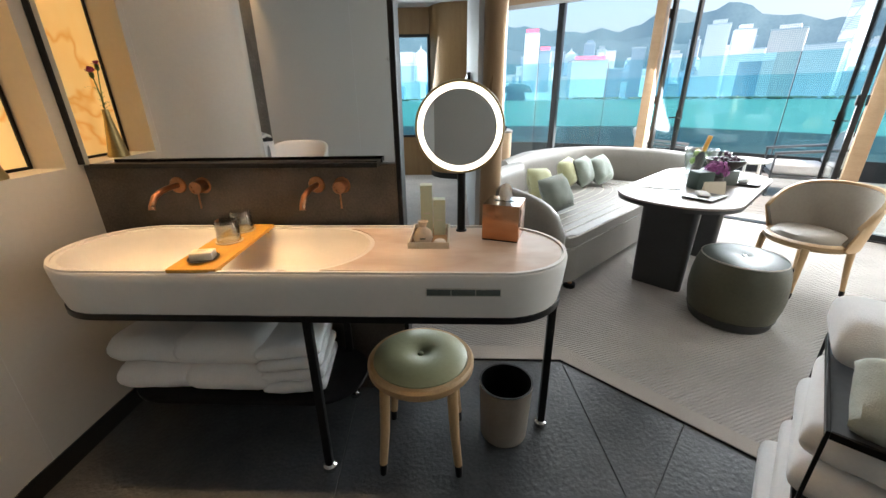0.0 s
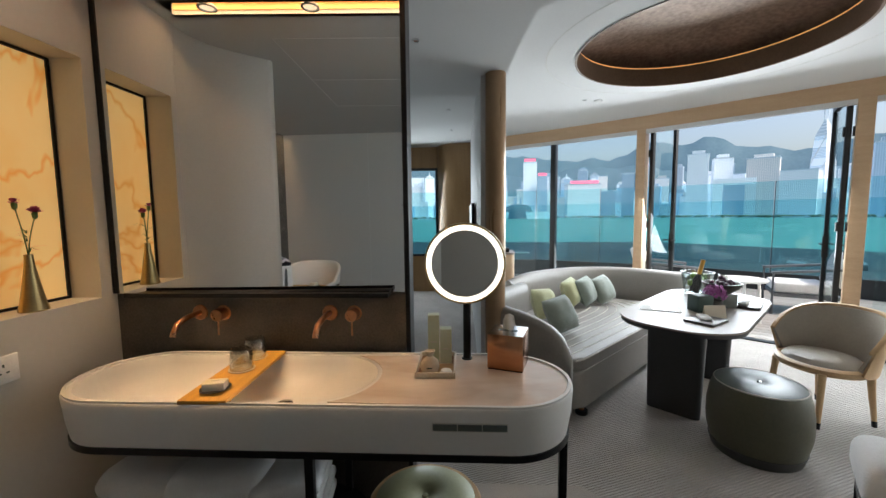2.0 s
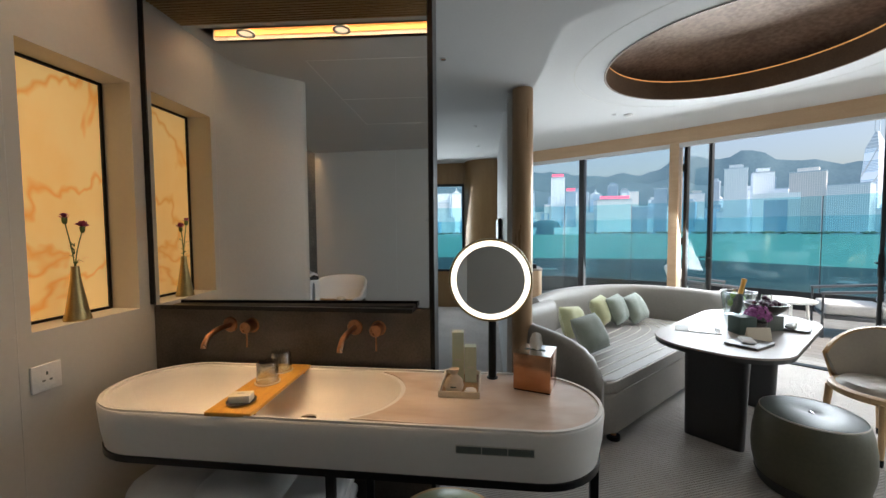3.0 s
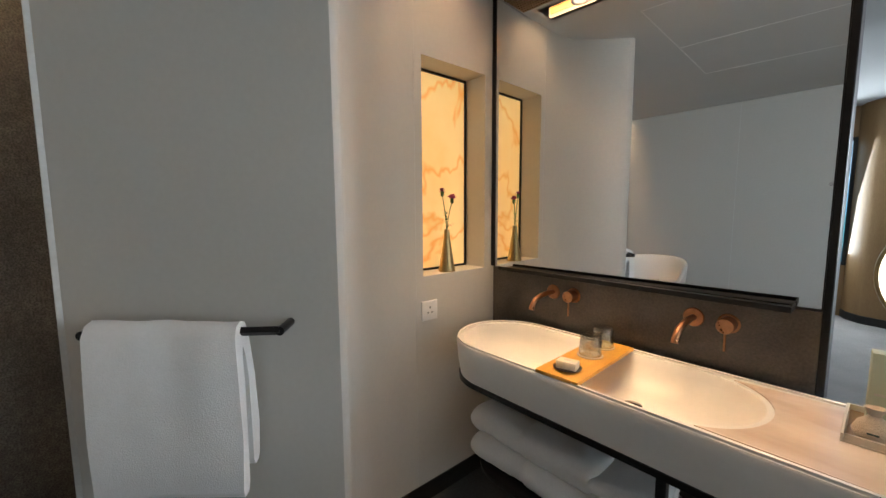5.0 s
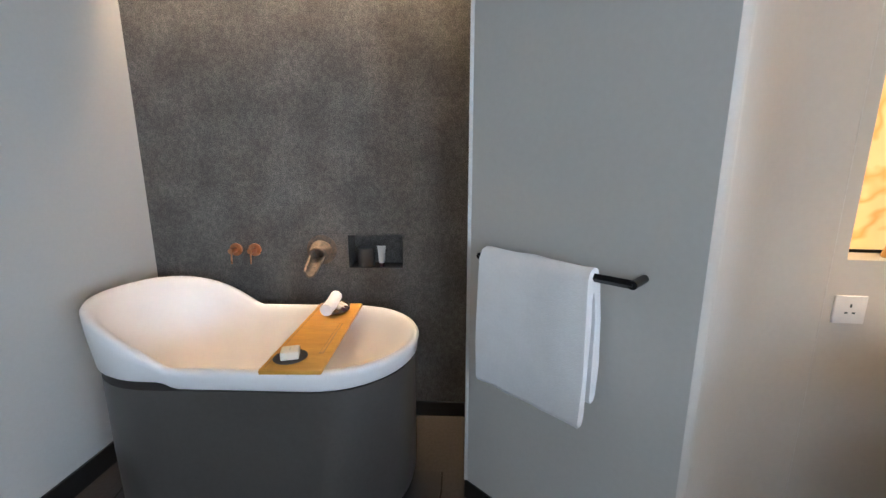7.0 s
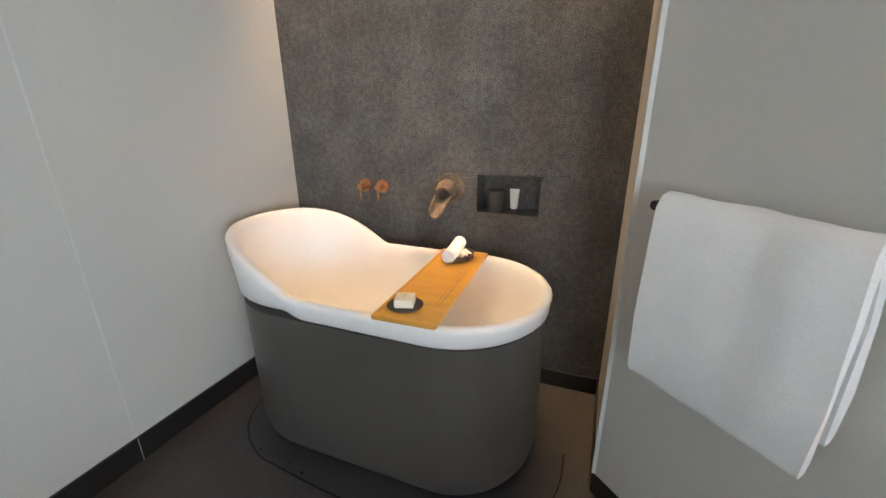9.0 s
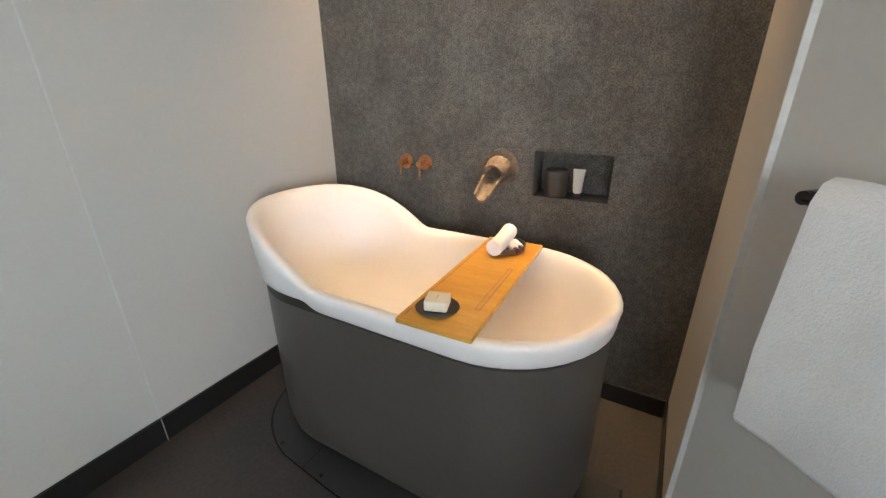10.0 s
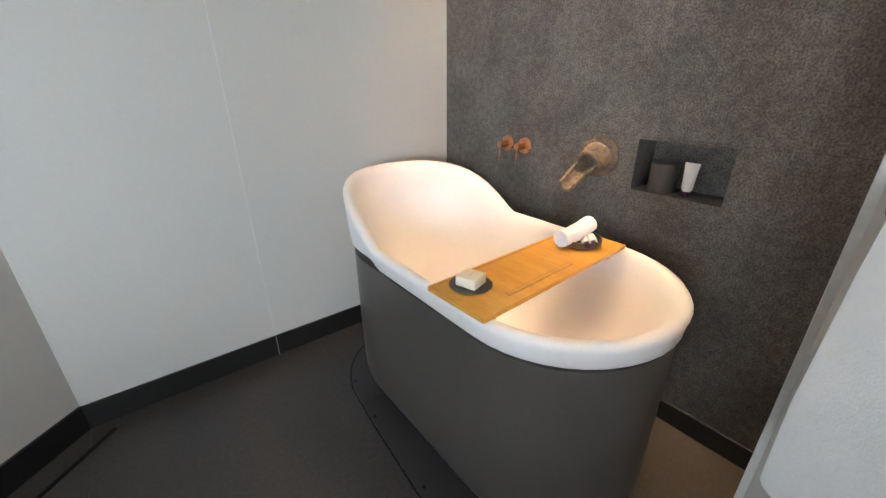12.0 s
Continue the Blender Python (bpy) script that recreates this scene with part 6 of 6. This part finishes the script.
CH = pose(2.335, 2.67, 0.006, 0, 0, -78)   # local -y is the chair's front
ch = thing("tub_chair", CH, "beech tub chair with greige leather seat", "chair")
CR = 0.255
part("seat_frame", lathe([(CR - 0.05, 0.345), (CR - 0.01, 0.345), (CR + 0.005, 0.36), (CR + 0.005, 0.385), (CR - 0.01, 0.395), (CR - 0.05, 0.395)], 48, sy=0.92), M_BEECH, ch)
part("seat", lathe([(0, 0.36), (CR - 0.05, 0.37), (CR - 0.035, 0.395), (CR - 0.06, 0.425), (0.12, 0.44), (0, 0.442)], 48, sy=0.92), M_CHAIRPAD, ch, "greige leather seat")
bk, shell = [], []
for i in range(33):
    u = i / 32 * 2 - 1
    a = radians(90 + u * 100)
    hgt = 0.74 - 0.20 * abs(u) ** 3.2
    r0, r1 = CR + 0.0, CR + 0.045
    c, s = math.cos(a), math.sin(a) * 0.95
    zb = 0.39 if abs(u) < 0.95 else 0.41
    bk.append([(c * (r0 - 0.015), s * (r0 - 0.015), zb), (c * (r1 - 0.005), s * (r1 - 0.005), hgt - 0.012), (c * (r1 + 0.012), s * (r1 + 0.012), hgt - 0.012), (c * (r0 + 0.008), s * (r0 + 0.008), zb)])
    shell.append([(c * (r0 + 0.008), s * (r0 + 0.008), zb - 0.03), (c * (r1 + 0.012), s * (r1 + 0.012), hgt - 0.01), (c * (r1 - 0.006), s * (r1 - 0.006), hgt - 0.008), (c * (r1 - 0.004), s * (r1 - 0.004), hgt + 0.008), (c * (r1 + 0.02), s * (r1 + 0.02), hgt + 0.010), (c * (r1 + 0.028), s * (r1 + 0.028), hgt - 0.005), (c * (r0 + 0.022), s * (r0 + 0.022), zb - 0.03)])
part("back_pad", loft(bk, close_first=True), M_CHAIRPAD, ch, "greige leather back pad", angle=1.0)
part("back_shell", loft(shell, close_first=True), M_BEECH, ch, "bent beech back shell", angle=1.0)
for i, (sx, sy) in enumerate(((-0.190, -0.143), (0.146, -0.186), (-0.148, 0.186), (0.188, 0.143))):
    L = part("leg", tube([(sx, sy, 0.36), (sx * 1.05, sy * 1.06, 0.2), (sx * 1.12, sy * 1.16, 0.04)], 0.023, 12, taper=0.014), M_BEECH, ch)
    part("foot_cap", tube([(sx * 1.12, sy * 1.16, 0.042), (sx * 1.13, sy * 1.18, 0.0)], 0.0155, 12, taper=0.014), M_BLACK, L, "dark foot cap")

# towel rack beside the entrance to the bathroom
RK = pose(0.928, 0.726, 0, 0, 0, 49.4)   # x along the rack, away from the entrance
rk = thing("towel_rack", RK, "slim black metal towel rack with three shelves", "rack")
for x in (-0.245, 0.245):
    for y in (-0.16, 0.16):
        part("post", box(x - 0.004, x + 0.004, y - 0.004, y + 0.004, 0.012, 0.672, 0.001), M_BLACK, rk)
        part("foot", lathe([(0, 0), (0.008, 0), (0.008, 0.010), (0.005, 0.014), (0, 0.014)], 12, m=Matrix.Translation((x, y, 0))), M_BLACK, rk)
for z in (0.120, 0.415, 0.655):
    part("shelf", box(-0.241, 0.241, -0.156, 0.156, z, z + 0.005), M_OUTGREY, rk, "grey sheet metal shelf")
    for a in ((-0.249, 0.249, -0.164, -0.156), (-0.249, 0.249, 0.156, 0.164), (-0.249, -0.241, -0.156, 0.156), (0.241, 0.249, -0.156, 0.156)):
        part("rail", box(*a, z - 0.002, z + 0.017, 0.001, 1), M_BLACK, rk)


def rack_towel(x, y, z, w, d, h, layers, seed, turn=0.0):
    t = thing("bath_towel", RK @ pose(x, y, z, 0, 0, -90 + turn), "thick white folded terry towel on the rack", "towel", "rack towels")
    part("fold", folded_towel(w, d, h, layers, seed), M_TOWEL, t)


rack_towel(0.015, 0.0, 0.674, 0.33, 0.26, 0.135, 1, 20, 3)
rack_towel(-0.225, 0.02, 0.434, 0.33, 0.44, 0.10, 1, 21)
rack_towel(-0.21, 0.03, 0.536, 0.32, 0.42, 0.095, 1, 22, -3)
rack_towel(-0.23, 0.03, 0.139, 0.34, 0.45, 0.12, 1, 23, 2)
rack_towel(-0.215, 0.02, 0.261, 0.33, 0.43, 0.11, 1, 24)
bg = thing("wash_bag", RK @ pose(-0.115, 0.0, 0.664, 0, 0, 0) @ pose(0, 0, 0, 0, -22, 0), "plump pale sage fabric wash bag", "bag")
part("bag", pillow(0.20, 0.29, 0.13, 0.45, 18, 2, 0.012), surface("pale_sage_fabric", (0.56, 0.60, 0.54), (0.50, 0.54, 0.48), 0.8, scale=12, bump=0.3, bscale=260), bg)
for k in range(2):
    part("printed_bar", box(-0.045, 0.045 - 0.05 * k, 0.055 + 0.018 * k, 0.063 + 0.018 * k, 0.116, 0.122), M_TUBGREY, bg, "dark printed bar")

# side cabinet near the column
cb = thing("side_cabinet", pose(0.33, 4.70, 0.006), "tall narrow rounded wood side cabinet", "cabinet")
part("body", prism(rounded(-0.13, 0.13, -0.2, 0.2, 0.06), 0, 0.94, 0.004), M_OAK, cb)
part("top", prism(rounded(-0.14, 0.14, -0.21, 0.21, 0.065), 0.94, 0.96, 0.003), M_TABLE, cb)
bk2 = thing("small_box", pose(0.33, 4.62, 0.967), "small dark box on the cabinet", "box")
part("body", box(-0.07, 0.07, -0.07, 0.07, 0, 0.05, 0.003), M_BLACK, bk2)

# ---- terrace things ----
def terrace_chair(x, y, turn):
    t = thing("terrace_chair", pose(x, y, -0.02, 0, 0, turn), "grey metal terrace armchair with white cushions", "chair", "terrace chairs")
    for sx in (-0.34, 0.34):
        part("side_frame", tube([(sx, -0.36, 0), (sx, -0.36, 0.58), (sx, 0.36, 0.66), (sx, 0.40, 0)], 0.02, 8), M_OUTGREY, t)
        part("arm_rest", box(sx - 0.035, sx + 0.035, -0.38, 0.40, 0.0, 0.03, 0.006, m=Matrix.Translation((0, 0, 0.61)) @ Matrix.Rotation(radians(6), 4, "X")), M_OUTGREY, t)
    part("seat_frame", box(-0.34, 0.34, -0.34, 0.36, 0.25, 0.30, 0.005), M_OUTGREY, t)
    part("seat_cushion", box(-0.31, 0.31, -0.34, 0.26, 0.30, 0.44, 0.04, 4), M_OUTWHITE, t)
    part("back_cushion", box(-0.31, 0.31, -0.06, 0.08, 0, 0.46, 0.05, 4, m=Matrix.Translation((0, 0.30, 0.42)) @ Matrix.Rotation(radians(-18), 4, "X")), M_OUTWHITE, t)


terrace_chair(4.66, 5.66, -118)
terrace_chair(3.15, 6.35, 78)
sd = thing("terrace_table", pose(3.42, 5.02, -0.02), "round white terrace side table", "table")
part("top", lathe([(0, 0.56), (0.25, 0.56), (0.26, 0.57), (0.26, 0.585), (0.25, 0.59), (0, 0.59)], 40), M_OUTWHITE, sd)
for k in range(3):
    a = 2 * math.pi * k / 3
    part("leg", tube([(0.2 * math.cos(a), 0.2 * math.sin(a), 0.56), (0.24 * math.cos(a), 0.24 * math.sin(a), 0)], 0.016, 8), M_OUTWHITE, sd)
ib = thing("ice_bucket", LIV @ pose(3.60, 0.93, TH + 0.001), "clear acrylic ice bucket with limes", "bucket")
part("bucket", lathe([(0, 0.004), (0.085, 0.004), (0.115, 0.19), (0.119, 0.19), (0.09, 0.0), (0, 0)], 36), M_ICE, ib)
random.seed(8)
for k in range(3):
    bm = bmesh.new()
    a = random.uniform(0, 6.28)
    bmesh.ops.create_icosphere(bm, subdivisions=2, radius=0.03, matrix=Matrix.Translation((0.045 * math.cos(a), 0.045 * math.sin(a), 0.09 + 0.03 * k)) @ Matrix.Diagonal((1.15, 1, 1, 1)))
    part("lime", bm, M_LIME, ib, "green lime")
bo = thing("wine_bottle", LIV @ pose(3.60, 0.95, TH + 0.012, 10, 8, 0), "champagne bottle with a cork-coloured foil neck", "bottle")
part("neck", lathe([(0.016, 0.16), (0.016, 0.25), (0.018, 0.27), (0.016, 0.285), (0, 0.286)], 18), M_BAMBOO, bo, "gold-brown foil neck")
part("body", lathe([(0, 0), (0.036, 0.002), (0.038, 0.10), (0.03, 0.135), (0.016, 0.16)], 20), M_DARKDISH, bo)
wg = thing("wine_glass", LIV @ pose(3.74, 0.78, TH + 0.001), "clear stemmed wine glass", "glass")
part("glass", lathe([(0, 0.001), (0.034, 0.001), (0.034, 0.003), (0.004, 0.006), (0.004, 0.07), (0.02, 0.085), (0.036, 0.12), (0.033, 0.165), (0.032, 0.165), (0.035, 0.12), (0, 0.08)], 28), M_TUMBLER, wg)

# ---- floor tiles, last ----
ft = bpy.data.objects["floor"]


def tile_shape(pts, mat):
    put("floor_tile", prism(pts, -0.008, 0.0, 0.001, 1), mat, ft, smooth=False)


# large slate slabs: two strips before the vanity, then a mitre towards the carpet
tile_shape([(-1.70, 0.22), (-0.5385, 0.22), (-0.6515, 1.742), (-1.70, 1.742)], M_TILE)
tile_shape([(-0.5355, 0.22), (0.4985, 0.22), (0.4635, 0.86), (0.4115, 1.742), (-0.6485, 1.742)], M_TILE)
tile_shape([(0.4665, 0.868), (0.8595, 1.3395), (0.4155, 1.740)], M_TILE)
tile_shape([(0.4665, 0.863), (0.4995, 0.22), (1.50, 0.22), (1.50, 1.108), (1.082, 1.113), (0.8625, 1.3375)], M_TILE)
bf = bpy.data.objects["floor_bath"]
for ix in range(3):
    for iy in range(2):
        o = put("floor_tile", box(-0.02 + 0.93 * ix, 0.909 + 0.93 * ix, 1.2 * iy, 1.199 + 1.2 * iy, -0.008, 0.0, 0.0006, 1), M_BATHTILE, bf, smooth=False)
        o.matrix_basis = BATH @ Matrix.Translation((0, 0, BF))
